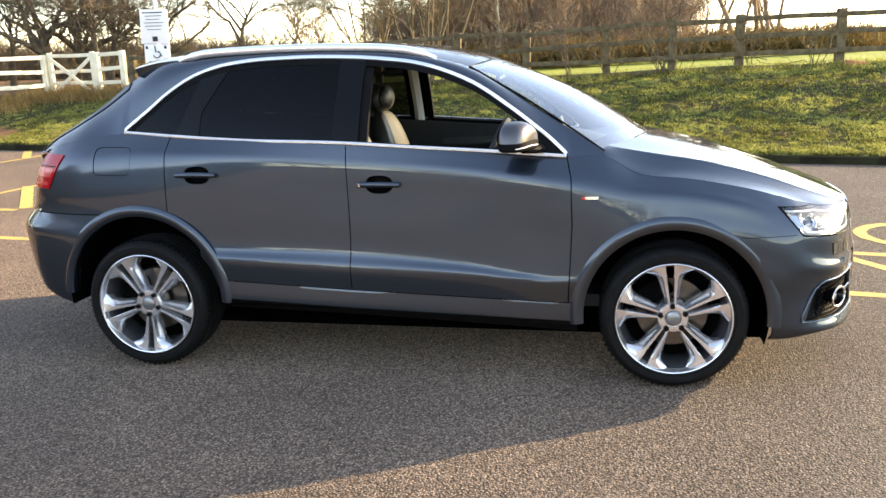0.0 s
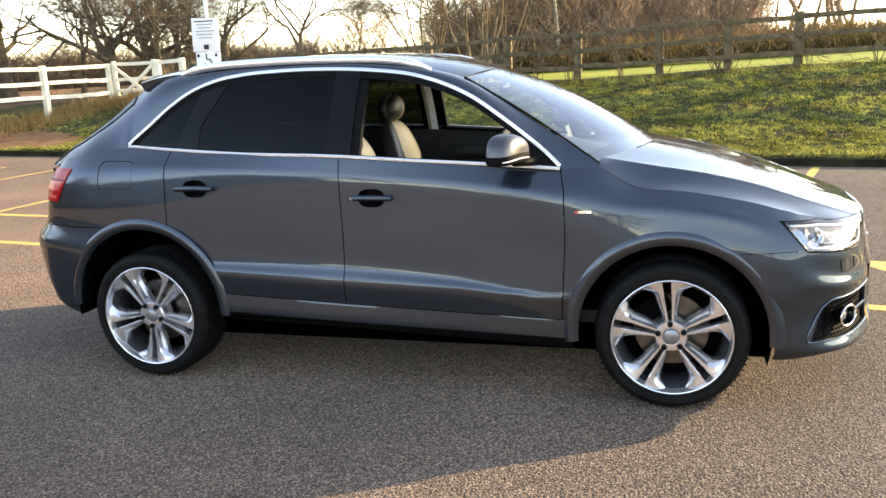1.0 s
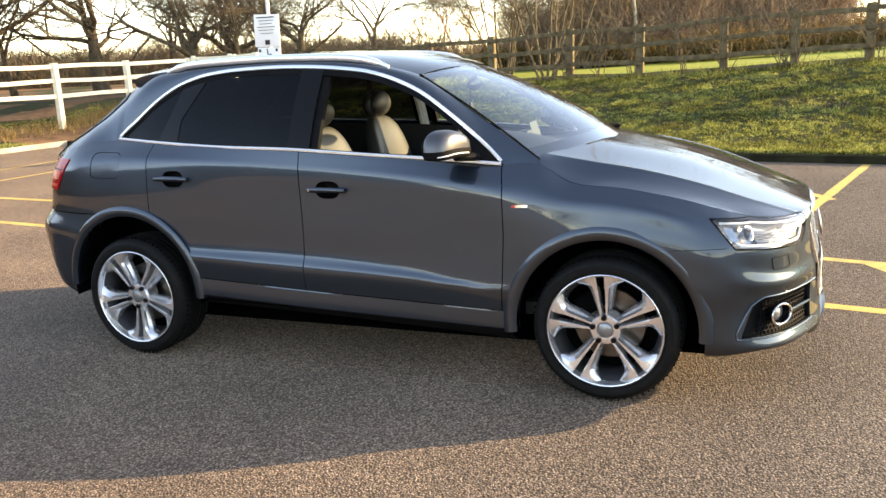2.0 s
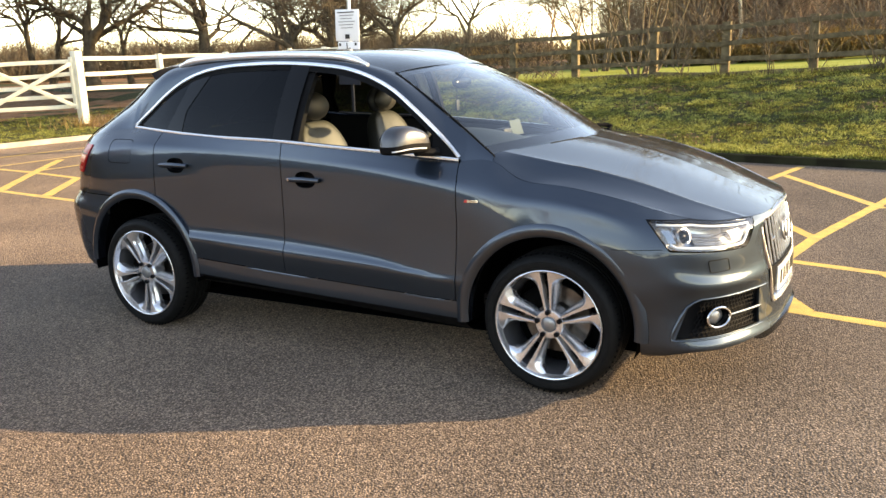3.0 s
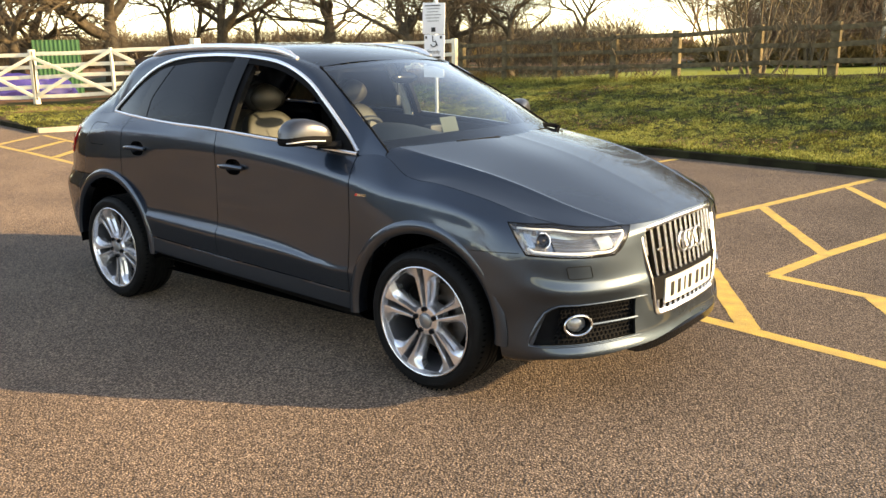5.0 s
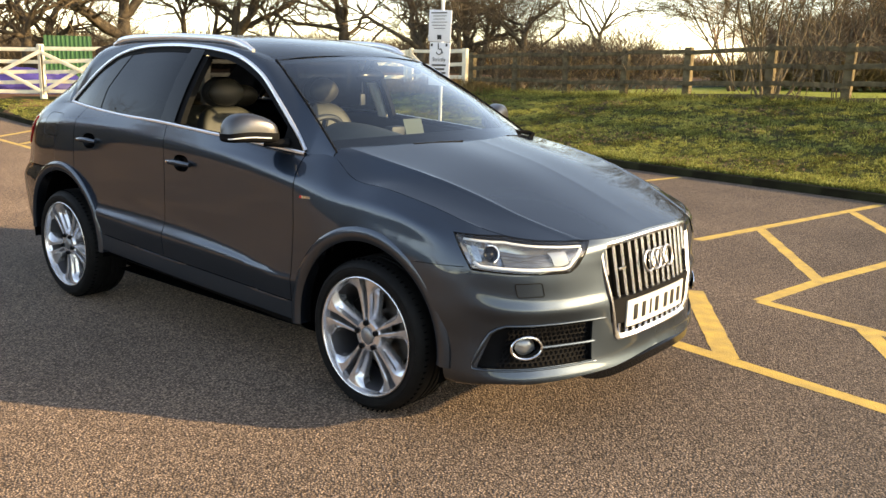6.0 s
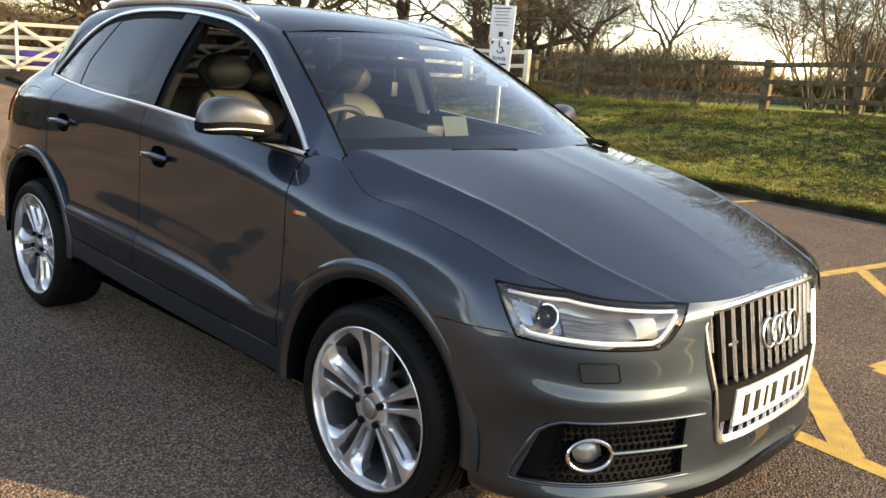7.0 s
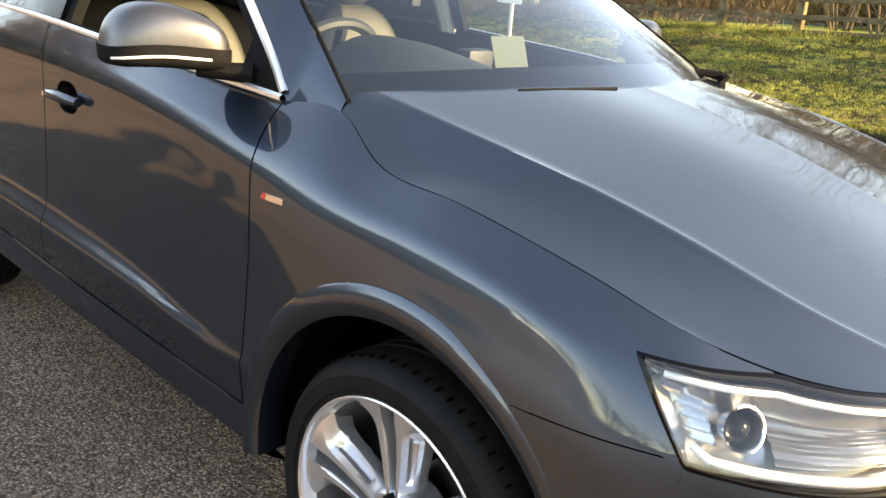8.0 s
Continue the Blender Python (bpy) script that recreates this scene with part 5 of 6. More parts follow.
def lamps(car, side):
    # headlamp: dark bowl, bright strips, projector, black border, clear cover
    bm = bmesh.new()
    grid(bm, lambda u, v: surf(*lamp(u, v), -0.055 + 0.050 * max(abs(2 * u - 1) ** 6, abs(2 * v - 1) ** 4), side), 34, 14)
    head = part("headlamp", bm, REFLECTOR, car, "clear headlamp with a bright light strip")
    bm = bmesh.new()
    ring = [(u, 0.0) for u in np.linspace(0, 1, 24)] + [(1.0, v) for v in np.linspace(0.05, 1, 10)] + [(u, 1.0) for u in np.linspace(0.96, 0, 24)] + [(0.0, v) for v in np.linspace(0.95, 0.05, 10)]
    n = len(ring)
    rows = []
    for u, v in ring:
        cu, cv = (u - 0.5), (v - 0.5)
        row = []
        for g, o in ((1.020, 0.0005), (1.016, 0.003), (0.985, 0.005), (0.968, -0.015)):
            gv = 0.5 + cv * (1 + (g - 1) * 2.6)
            row.append(bm.verts.new(surf(*lamp(0.5 + cu * (1 + (g - 1) * 0.75), gv), o, side)))
        rows.append(row)
    for i in range(n):
        a, b = rows[i], rows[(i + 1) % n]
        for j in range(3):
            bm.faces.new((a[j], b[j], b[j + 1], a[j + 1]))
    part("lamp_border", bm, GLOSS, head)
    bm = bmesh.new()
    grid(bm, lambda u, v: surf(*lamp(0.01 + 0.98 * u, 0.02 + 0.96 * v), 0.004, side), 34, 10)
    cover = part("lens", bm, LENS, head)
    cover.visible_shadow = False
    bm = bmesh.new()
    tube(bm, [surf(*lamp(u, v), -0.012, side) for u, v in [(0.06, 0.24)] + [(u, 0.13) for u in np.linspace(0.10, 0.90, 18)] + [(0.935, 0.2), (0.955, 0.5), (0.955, 0.82)]], 0.0065, 8)
    part("light_strip", bm, DRL, head)
    bm = bmesh.new()
    tube(bm, [surf(*lamp(u, 0.90), -0.012, side) for u in np.linspace(0.05, 0.95, 18)], 0.0052, 8)
    part("light_strip", bm, DRL, head)
    c = surf(*lamp(0.225, 0.56), -0.022, side)
    f = (surf(*lamp(0.225, 0.56), 0.02, side) - surf(*lamp(0.225, 0.56), -0.02, side)).normalized()
    f = (f + Vector((0.9, 0, 0))).normalized()
    q = f.to_track_quat("Z", "Y").to_matrix()

    def cup(r, d, k):
        return c + f * d + q @ Vector((r * math.cos(k), r * math.sin(k), 0))
    bm = bmesh.new()
    grid(bm, lambda u, v: cup(0.032 - 0.012 * v, 0.014 - 0.030 * v, 6.2832 * u), 32, 4)
    part("projector_cup", bm, CHROME, head)
    bm = bmesh.new()
    blob(bm, lambda d: c - f * 0.006 + Vector((0.021 * d.x, 0.021 * d.y, 0.021 * d.z)))
    part("projector", bm, GLOSS, head)
    bm = bmesh.new()
    tube(bm, [cup(0.0325, 0.015, k) for k in np.linspace(-1.3, 1.9, 20)], 0.0034, 8)
    part("projector_ring", bm, CHROME, head)
    bm = bmesh.new()
    grid(bm, lambda u, v: surf(*lamp(0.055 + 0.09 * u, 0.30 + 0.46 * v), -0.026 - 0.012 * (int(v * 8) % 2) + 0.006 * u, side), 6, 8)
    part("outer_reflector", bm, CHROME, head)
    bm = bmesh.new()
    grid(bm, lambda u, v: surf(*lamp(0.33 + 0.59 * u, 0.20 + 0.60 * v), -0.036 - 0.010 * v - 0.0022 * math.sin(26.0 * v + 3.0 * u), side), 12, 24)
    part("inner_panel", bm, LAMP_PANEL, head)
    bm = bmesh.new()
    grid(bm, lambda u, v: surf(*lamp(0.80 + 0.13 * u - 0.10 * v, 0.22 + 0.56 * v), -0.028 + 0.010 * u, side), 8, 6)
    part("end_reflector", bm, BEZEL, head)
    # front fog lamp in its grid
    a, b, cc, lo, hi = FOG
    fog = tagged(new("fog_lamp_recess"), "black honeycomb bumper recess with a round fog lamp")
    fog.parent = car

    def fg(u, v, off):
        s = (a + (b - a) * v) * (1 - u) + cc * u
        return surf(s, lo + (hi - lo) * v, off, side)
    bm = bmesh.new()
    grid(bm, lambda u, v: fg(-0.01 + 1.02 * u, -0.02 + 1.04 * v, -0.035), 24, 10)
    for rng_ in ((0.0, 0.0), (1.0, 1.0)):
        grid(bm, lambda u, v, w=rng_[0]: fg(u, w, -0.036 * v - 0.0), 24, 3)
        grid(bm, lambda u, v, w=rng_[0]: fg(w, u, -0.036 * v), 10, 3)
    part("recess_wall", bm, TRIM, fog)
    bm = bmesh.new()
    nu, nv = 21, 9
    for j in range(nv):
        for i in range(nu):
            u, v = (i + 0.5 * (j % 2) + 0.4) / (nu + 0.6), (j + 0.6) / (nv + 0.2)
            if u < 0.16:
                continue
            p = [fg(u + 0.0225 * math.cos(k * math.pi / 3 + 0.52), v + 0.060 * math.sin(k * math.pi / 3 + 0.52), -0.020) for k in range(7)]
            tube(bm, p, 0.0028, 4, caps=False)
    part("honeycomb", bm, TRIM, fog)
    for w, v0, r in ((0.30, 0.47, 0.006),):
        bm = bmesh.new()
        tube(bm, [fg(u, v0 - 0.02, -0.004) for u in np.linspace(0.40, 1.03, 16)], r, 8, flat=1.2)
        part("blade", bm, PAINT, fog)
    bm = bmesh.new()
    way = [(u, 1.0 + 0.04 * (1 - u)) for u in np.linspace(1.16, 0.10, 20)] + [(0.03, 0.97), (-0.02, 0.85), (-0.035, 0.6), (-0.045, 0.3), (-0.05, 0.1), (-0.03, -0.02)] + [(u, -0.04) for u in np.linspace(0.02, 1.05, 18)]
    rr = [0.002] + [0.004] * 19 + [0.005, 0.006, 0.007, 0.007, 0.006, 0.005] + [0.004] * 17 + [0.002]
    tube(bm, [fg(u, v, 0.002) for u, v in way], rr, 10, flat=1.1)
    part("surround", bm, PAINT, fog)
    c = Vector((3.325, side * 0.738, 0.418))
    f = Vector((0.80, side * 0.60, 0)).normalized()
    sd = Vector((-f.y, f.x, 0))
    up = Vector((0, 0, 1))
    bm = bmesh.new()
    for rx, rz, r, o in ((0.061, 0.044, 0.0052, 0.004),):
        tube(bm, [c + f * o + sd * rx * math.cos(t) + up * rz * math.sin(t) for t in np.linspace(0, 2 * math.pi, 37)], r, 8)
    part("chrome_ring", bm, CHROME, fog)
    bm = bmesh.new()
    grid(bm, lambda u, v: c + f * (0.0 - 0.05 * v) + sd * 0.057 * math.cos(6.2832 * u) * (1 - 0.3 * v) + up * 0.041 * math.sin(6.2832 * u) * (1 - 0.3 * v), 30, 3)
    part("lamp_barrel", bm, GLOSS, fog)
    bm = bmesh.new()
    grid(bm, lambda u, v: c + f * (-0.022 + 0.012 * (1 - v * v)) + sd * 0.040 * v * math.cos(6.2832 * u) + up * 0.034 * v * math.sin(6.2832 * u), 30, 5)
    part("fog_lens", bm, BEZEL, fog)
    # headlamp washer cover
    bm = bmesh.new()
    s0, s1 = s_x(3.33), s_y(0.70)
    w0 = s_of(Vector((3.365, 0.78, 0)))
    grid(bm, lambda u, v: surf(w0 - 0.045 + 0.112 * u + 0.014 * (1 - v), 0.614 + 0.053 * v, 0.001, side), 8, 4)
    rim(bm, 0.004)
    wc = part("washer_cover", bm, PAINT, car)
    bm = bmesh.new()
    ringw = [(0, v) for v in (0.1, 0.5, 0.9)] + [(u, 1) for u in (0.06, 0.3, 0.6, 0.94)] + [(1, v) for v in (0.9, 0.5, 0.1)] + [(u, 0) for u in (0.94, 0.6, 0.3, 0.06)] + [(0, 0.1)]
    tube(bm, [surf(w0 - 0.045 + 0.112 * u + 0.014 * (1 - v), 0.614 + 0.053 * v, 0.0016, side) for u, v in ringw], 0.0017, 5)
    part("cover_gap", bm, TRIM, wc)


def nose(car):
    # bumper: one mesh over both sides
    bm = bmesh.new()
    for side in (-1, 1):
        def keep(c):
            s = s_of(c)
            return clear_of_arches(c) and not in_lamp(s, c.z) and not in_fog(s, c.z) and not in_grille(c)

        def low(u, v):
            s = s_x(2.84) + (s_x(3.14) - s_x(2.84)) * u
            zt = float(np.interp(s, [s_x(2.9), s_x(3.15)], [0.7135, 0.7235]))
            return surf(s, 0.235 + (zt - 0.235) * v, 0, side)

        def high(u, v):
            s = s_x(3.14) + (S_END - s_x(3.14)) * u
            zb = float(np.interp(s, [s_x(3.14), PLAN_S[15], S_END], [0.235, 0.264, 0.292]))
            return surf(s, zb + (window_line(s) - 0.0012 - zb) * v, 0, side)
        grid(bm, low, 30, 56, keep)
        grid(bm, high, 96, 70, keep)
    bmesh.ops.remove_doubles(bm, verts=bm.verts, dist=0.0008)
    for side in (-1, 1):
        trim_lamp(bm, side)
        trim_fog(bm, side)
    rim(bm, 0.01)
    part("front_bumper", bm, PAINT, car)
    bm = bmesh.new()
    grid(bm, lambda u, v: Vector((front_x(1.0 * u - 0.50) + 0.002 + 0.026 * math.sin(3.14 * u) * (0.6 + 0.4 * v), 1.0 * u - 0.50, 0.266 + 0.030 * math.sin(3.14 * u) - 0.042 * (1 - v) * (1 - (2 * u - 1) ** 8))), 50, 6)
    rim(bm, 0.03)
    part("splitter", bm, GLOSS, car, "black lower lip")
    bm = bmesh.new()
    grid(bm, lambda u, v: Vector((0.3 + 2.72 * u, -0.72 + 1.44 * v, 0.205)), 8, 8)
    part("under_tray", bm, DARK, car)
    # grille
    gr = tagged(new("radiator_grille"), "tall grille with bright frame and vertical slats")
    gr.parent = car
    fx = front_x
    bm = bmesh.new()
    grid(bm, lambda u, v: Vector((fx(0.38 * (2 * u - 1), 0.38 + 0.41 * v) - 0.055, 0.40 * (2 * u - 1), 0.38 + 0.41 * v)), 16, 6)
    part("backing", bm, DARK, gr)
    out = [(-0.300, 0.385), (-0.322, 0.390), (-0.336, 0.405)]
    out += [(-float(np.interp(z, (0.405, 0.54, 0.69, 0.735), (0.336, 0.362, 0.392, 0.397))), z) for z in (0.44, 0.48, 0.52, 0.56, 0.60, 0.64, 0.68, 0.71)]
    out += [(-0.397, 0.738), (-0.394, 0.757), (-0.385, 0.774), (-0.368, 0.785), (-0.34, 0.790), (-0.27, 0.795), (-0.2, 0.798), (-0.1, 0.801), (0, 0.802)]
    out += [(-y, z) for y, z in out[-2::-1]] + [(0.2, 0.383), (0, 0.383), (-0.2, 0.383)]
    n = len(out)
    bm = bmesh.new()
    rows = []
    for y, z in out:
        w = 0.022
        inn_y = y - math.copysign(w, y) if abs(y) > 0.28 else y
        inn_z = z - w if z > 0.76 else z + w if z < 0.41 else z
        b = fx(y, z)
        rows.append([bm.verts.new((b - 0.012, y, z)), bm.verts.new((b + 0.008, y * 0.997, z)), bm.verts.new((b + 0.011, inn_y * 0.35 + y * 0.65, inn_z * 0.35 + z * 0.65)), bm.verts.new((b + 0.004, inn_y, inn_z)), bm.verts.new((b - 0.045, inn_y, inn_z))])
    for i in range(n):
        a, b = rows[i], rows[(i + 1) % n]
        for j in range(4):
            bm.faces.new((a[j], b[j], b[j + 1], a[j + 1]))
    part("grille_frame", bm, GRILLE, gr, "bright grille frame")
    for i in range(14):
        y = -0.351 + 0.054 * i
        for z0, z1 in ((0.556, 0.780), (0.400, 0.455)):
            if abs(y) > grille_half(z0) - 0.02:
                z0 = 0.66 if z1 > 0.7 else 9
            if z0 > z1:
                continue
            bm = bmesh.new()
            zz = [z0 + (z1 - z0) * t for t in np.linspace(0, 1, 5)]
            ring = ((-0.0066, -0.006), (-0.0062, -0.003), (-0.0036, 0.001), (0.0036, 0.001), (0.0062, -0.003), (0.0066, -0.006))
            grid(bm, lambda u, v: Vector((fx(y, zz[round(4 * v)]) - 0.006 + ring[round(5 * u)][1], y * (1 + 0.10 * (zz[round(4 * v)] - 0.68)) + ring[round(5 * u)][0], zz[round(4 * v)])), 5, 4)
            part("slat", bm, GRILLE, gr)
    bm = bmesh.new()
    grid(bm, lambda u, v: Vector((fx(0.35 * (2 * u - 1)) - 0.002, 0.355 * (2 * u - 1) * (1 + 0.03 * v), 0.452 + 0.108 * v)), 12, 3)
    rim(bm, 0.03)
    part("plate_bar", bm, TRIM, gr)
    for k in range(4):
        bm = bmesh.new()
        cy = (k - 1.5) * 0.056
        tube(bm, [(fx(0, 0.69) + 0.016 + 0.003 * (k % 2) - 0.20 * 0.042 * math.sin(t), cy + 0.042 * math.cos(t), 0.680 + 0.042 * math.sin(t)) for t in np.linspace(0, 2 * math.pi, 33)], 0.0052, 8)
        part("ring_emblem", bm, EMBLEM, gr)
    bm = bmesh.new()
    box(bm, (fx(0.28, 0.69) + 0.012, -0.28, 0.680), (0.006, 0.055, 0.010), bevel=0.002)
    part("small_badge", bm, CHROME, gr)
    # number plate, its characters as plain bars
    bm = bmesh.new()
    grid(bm, lambda u, v: Vector((fx(0.26 * (2 * u - 1)) + 0.005, 0.26 * (2 * u - 1), 0.430 + 0.111 * v)), 14, 2)
    rim(bm, 0.008)
    pl = part("number_plate", bm, PLATE, car, "white front number plate")
    for i, y in enumerate((-0.200, -0.135, -0.075, -0.020, 0.065, 0.130, 0.198)):
        bm = bmesh.new()
        w = 0.014 if i in (2,) else 0.030
        box(bm, (fx(y) + 0.0065, y, 0.4855), (0.003, w, 0.066), bevel=0.001)
        part("plain_bar", bm, INK, pl)


HOOD_U = (0.0, 0.4, 0.72, 0.86, 1.0)
HOOD_V = (0.0, 0.2, 0.45, 0.65, 0.85, 1.0)
HOOD = np.array([
    [(2.455, 0, 1.118), (2.70, 0, 1.066), (2.95, 0, 0.998), (3.16, 0, 0.922), (3.33, 0, 0.852), (3.438, 0, 0.833)],
    [(2.425, 0.33, 1.115), (2.67, 0.32, 1.064), (2.92, 0.31, 0.998), (3.13, 0.30, 0.924), (3.31, 0.28, 0.854), (3.43, 0.27, 0.832)],
    [(2.30, 0.685, 1.098), (2.54, 0.676, 1.054), (2.80, 0.652, 1.003), (3.01, 0.622, 0.944), (3.19, 0.576, 0.878), (3.40, 0.500, 0.836)],
    [(2.285, 0.732, 1.090), (2.47, 0.735, 1.016), (2.71, 0.722, 0.981), (2.93, 0.702, 0.936), (3.10, 0.680, 0.881), (3.28, 0.650, 0.838)],
    [(2.28, 0.757, 1.080), (2.385, 0.788, 0.995), (2.62, 0.798, 0.967), (2.84, 0.797, 0.930), (3.00, 0.784, 0.890), (3.118, 0.766, 0.850)],
])
# its sides and front edge follow the upper edge of the wings and bumper
for _i, _x in ((0, 2.285), (1, 2.40), (2, 2.62), (3, 2.84), (4, 3.00), (5, 3.12)):
    HOOD[4, _i] = raw(s_x(_x), window_line(s_x(_x)))
NOSE_S = (S_END, s_y(0.27), s_y(0.51), s_x(3.12) * 0.5 + s_y(0.51) * 0.5, s_x(3.12))
for _i, _s in ((3, (s_x(3.12) * 0.5 + s_y(0.51) * 0.5)), (2, s_y(0.51)), (1, s_y(0.27)), (0, S_END)):
    HOOD[_i, 5] = raw(_s, window_line(_s))


def spline(xs, ys, x):
    """A natural cubic curve through the points, smooth in its bend too."""
    xs, ys = np.asarray(xs, float), np.asarray(ys, float)
    n, h = len(xs), np.diff(xs)
    A, B = np.eye(n), np.zeros((n, ys.shape[1]))
    for i in range(1, n - 1):
        A[i, i - 1:i + 2] = h[i - 1], 2 * (h[i - 1] + h[i]), h[i]
        B[i] = 6 * ((ys[i + 1] - ys[i]) / h[i] - (ys[i] - ys[i - 1]) / h[i - 1])
    m = np.linalg.solve(A, B)
    i = int(np.clip(np.searchsorted(xs, x) - 1, 0, n - 2))
    a, b, k = (xs[i + 1] - x) / h[i], (x - xs[i]) / h[i], h[i] ** 2 / 6
    return a * ys[i] + b * ys[i + 1] + ((a ** 3 - a) * m[i] + (b ** 3 - b) * m[i + 1]) * k


EDGE_V = np.linspace(0, 1, 13)
EDGE_X = cr(HOOD_V, HOOD[4, :, 0], EDGE_V)
EDGE = np.array([tuple(raw(s_x(x), window_line(s_x(x)))) for x in EDGE_X])


def hood_at(u, v):
    cols = np.array([spline(HOOD_V, HOOD[i], v) for i in range(4)] + [spline(EDGE_V, EDGE, v)])
    p = cr(HOOD_U[:3], cols[:3], u)[0] if u <= HOOD_U[2] else cr(HOOD_U[2:], cols[2:], u)[0]
    if v > 0.8:
        end = cr(HOOD_U[:3], HOOD[:3, 5], u)[0] if u <= HOOD_U[2] else cr(HOOD_U[2:], HOOD[2:, 5], u)[0]
        s = float(cr(HOOD_U, NOSE_S, u)[0])
        p = p + (np.array(raw(s, window_line(s))) - end) * ((v - 0.8) / 0.2) ** 2
    return p


SCREEN_BULGE = 0.035


def screen(u, v):
    """The windscreen: u from -1 to 1 across, v from roof to base."""
    k = 1 - u * u
    a = Vector((1.641 + 0.075 * k, 0.552 * u, 1.468 + 0.032 * k))
    b = Vector((2.285 + 0.225 * k, 0.752 * u, 1.078 + 0.024 * k))
    p = a.lerp(b, v)
    return p + Vector((0.5, 0, 0.85)) * SCREEN_BULGE * math.sin(math.pi * v) * (0.35 + 0.65 * k)


def shell(car):
    bm = bmesh.new()
    cache = {}

    def hood(u, v):
        uu = abs(2 * u - 1)
        key = (round(uu, 4), round(v, 4))
        if key not in cache:
            cache[key] = hood_at(uu, v)
        x, y, z = cache[key]
        z += 0.0030 * math.exp(-((uu - 0.72) / 0.013) ** 2) * min(1, 3 * v)
        return Vector((x, y if u >= 0.5 else -y, z))
    grid(bm, lambda u, v: hood(0.0013 + 0.9974 * u, v), 200, 44)
    rim(bm, 0.006)
    part("bonnet", bm, PAINT, car)
    # dark tray under the bonnet's edges
    bm = bmesh.new()
    grid(bm, lambda u, v: hood(0.04 + 0.92 * u, 0.02 + 0.96 * v) - Vector((0, 0, 0.03)), 16, 10)
    for side in (-1, 1):
        grid(bm, lambda u, v: surf(s_x(0.10) + (S_END - s_x(0.10)) * u, 0.33 + (window_line(s_x(0.10) + (S_END - s_x(0.10)) * u) - 0.36) * v, -0.035, side), 120, 20,
             lambda c: clear_of_arches(c) and not in_lamp(s_of(c), c.z) and c.x < 3.02)
        grid(bm, lambda u, v: surf(0.02 + (s_x(0.2) - 0.02) * u, 0.36 + 0.66 * v, -0.035, side), 50, 10, clear_of_arches)
    part("inner_body", bm, DARK, car)
    # roof
    bm = bmesh.new()

    def roof(u, v):
        w = 2 * u - 1
        k = 1 - w * w
        x0, x1 = -0.10 - 0.045 * k, 1.641 + 0.075 * k
        x = x0 + (x1 - x0) * v
        e = roof_edge(-0.10 + 1.741 * v)
        crown = 0.032 + 0.01 * math.sin(math.pi * v)
        return Vector((x, w * abs(e.y), e.z + crown * (1 - w ** 4) * (0.75 + 0.25 * k)))
    grid(bm, roof, 40, 60)
    part("roof", bm, PAINT, car)
    bm = bmesh.new()
    grid(bm, lambda u, v: roof(0.02 + 0.96 * u, 0.08 + 0.9 * v) - Vector((0, 0, 0.035)), 16, 16)
    part("headlining", bm, LINING, car)
    # tailgate
    bm = bmesh.new()

    def gate_(u, v):
        w = 2 * u - 1
        x = -0.10 - 0.56 * v
        e = roof_edge(x)
        return Vector((x - 0.040 * (1 - w * w) - 0.05 * (1 - w * w) * v, w * abs(e.y), e.z + 0.03 * (1 - w * w) * (1 - v)))
    grid(bm, gate_, 24, 14)
    part("rear_window", bm, TINT, car, "dark rear window")
    bm = bmesh.new()
    grid(bm, lambda u, v: Vector((0.14 - 0.262 * v - 0.085 * (1 - (2 * u - 1) ** 2) * v, 0.556 * (2 * u - 1) * (1 - 0.015 * v), 1.541 - 0.036 * v * v + 0.034 * (1 - (2 * u - 1) ** 4))), 30, 10)
    rim(bm, 0.042)
    part("roof_spoiler", bm, PAINT, car)
    bm = bmesh.new()
    grid(bm, lambda u, v: Vector((-0.66 - 0.09 * (1 - (2 * u - 1) ** 2) + 0.03 * v, 0.655 * (2 * u - 1), 1.075 - 0.10 * v)), 24, 6)
    part("tailgate_edge", bm, PAINT, car)
    # windscreen, its seals and the wiper tray
    bm = bmesh.new()
    grid(bm, lambda u, v: screen(2 * u - 1, v), 40, 24)
    ws = part("windscreen", bm, GLASS, car, "clear windscreen reflecting the sky")
    for side in (-1, 1):
        bm = bmesh.new()
        tube(bm, [screen(side * 0.995, v) + Vector((0, 0, 0.003)) for v in np.linspace(0, 1, 20)], 0.005, 8)
        part("screen_seal", bm, TRIM, ws)
    bm = bmesh.new()
    grid(bm, lambda u, v: screen(0.94 * (2 * u - 1), 0.982 + 0.018 * v) + Vector((0.08 * v, 0, -0.004 - 0.05 * v)), 30, 4)
    part("wiper_tray", bm, TRIM, car)
    bm = bmesh.new()
    grid(bm, lambda u, v: screen(2 * u - 1, 0.05 * v) + Vector((0, 0, -0.004)), 30, 2)
    part("sun_band", bm, GLOSS, ws)
    bm = bmesh.new()
    grid(bm, lambda u, v: screen(0.99 * (2 * u - 1), 0.885 + 0.097 * v) + Vector((0, 0, -0.004)), 40, 4)
    part("lower_band", bm, GLOSS, ws)
    for y0, y1 in ((-0.12, -0.40), (0.56, 0.30)):
        bm = bmesh.new()
        tube(bm, [screen((y0 + (y1 - y0) * t) / 0.75, 0.988 - 0.012 * t) + Vector((0, 0, 0.002)) for t in np.linspace(0, 1, 7)], [0.004, 0.004, 0.004, 0.004, 0.003, 0.003, 0.002], 6)
        part("wiper", bm, TRIM, car)
    bm = bmesh.new()
    tube(bm, [(2.41, 0.60, 1.092), (2.39, 0.60, 1.108), (2.33, 0.53, 1.118)], [0.022, 0.014, 0.008], 8)
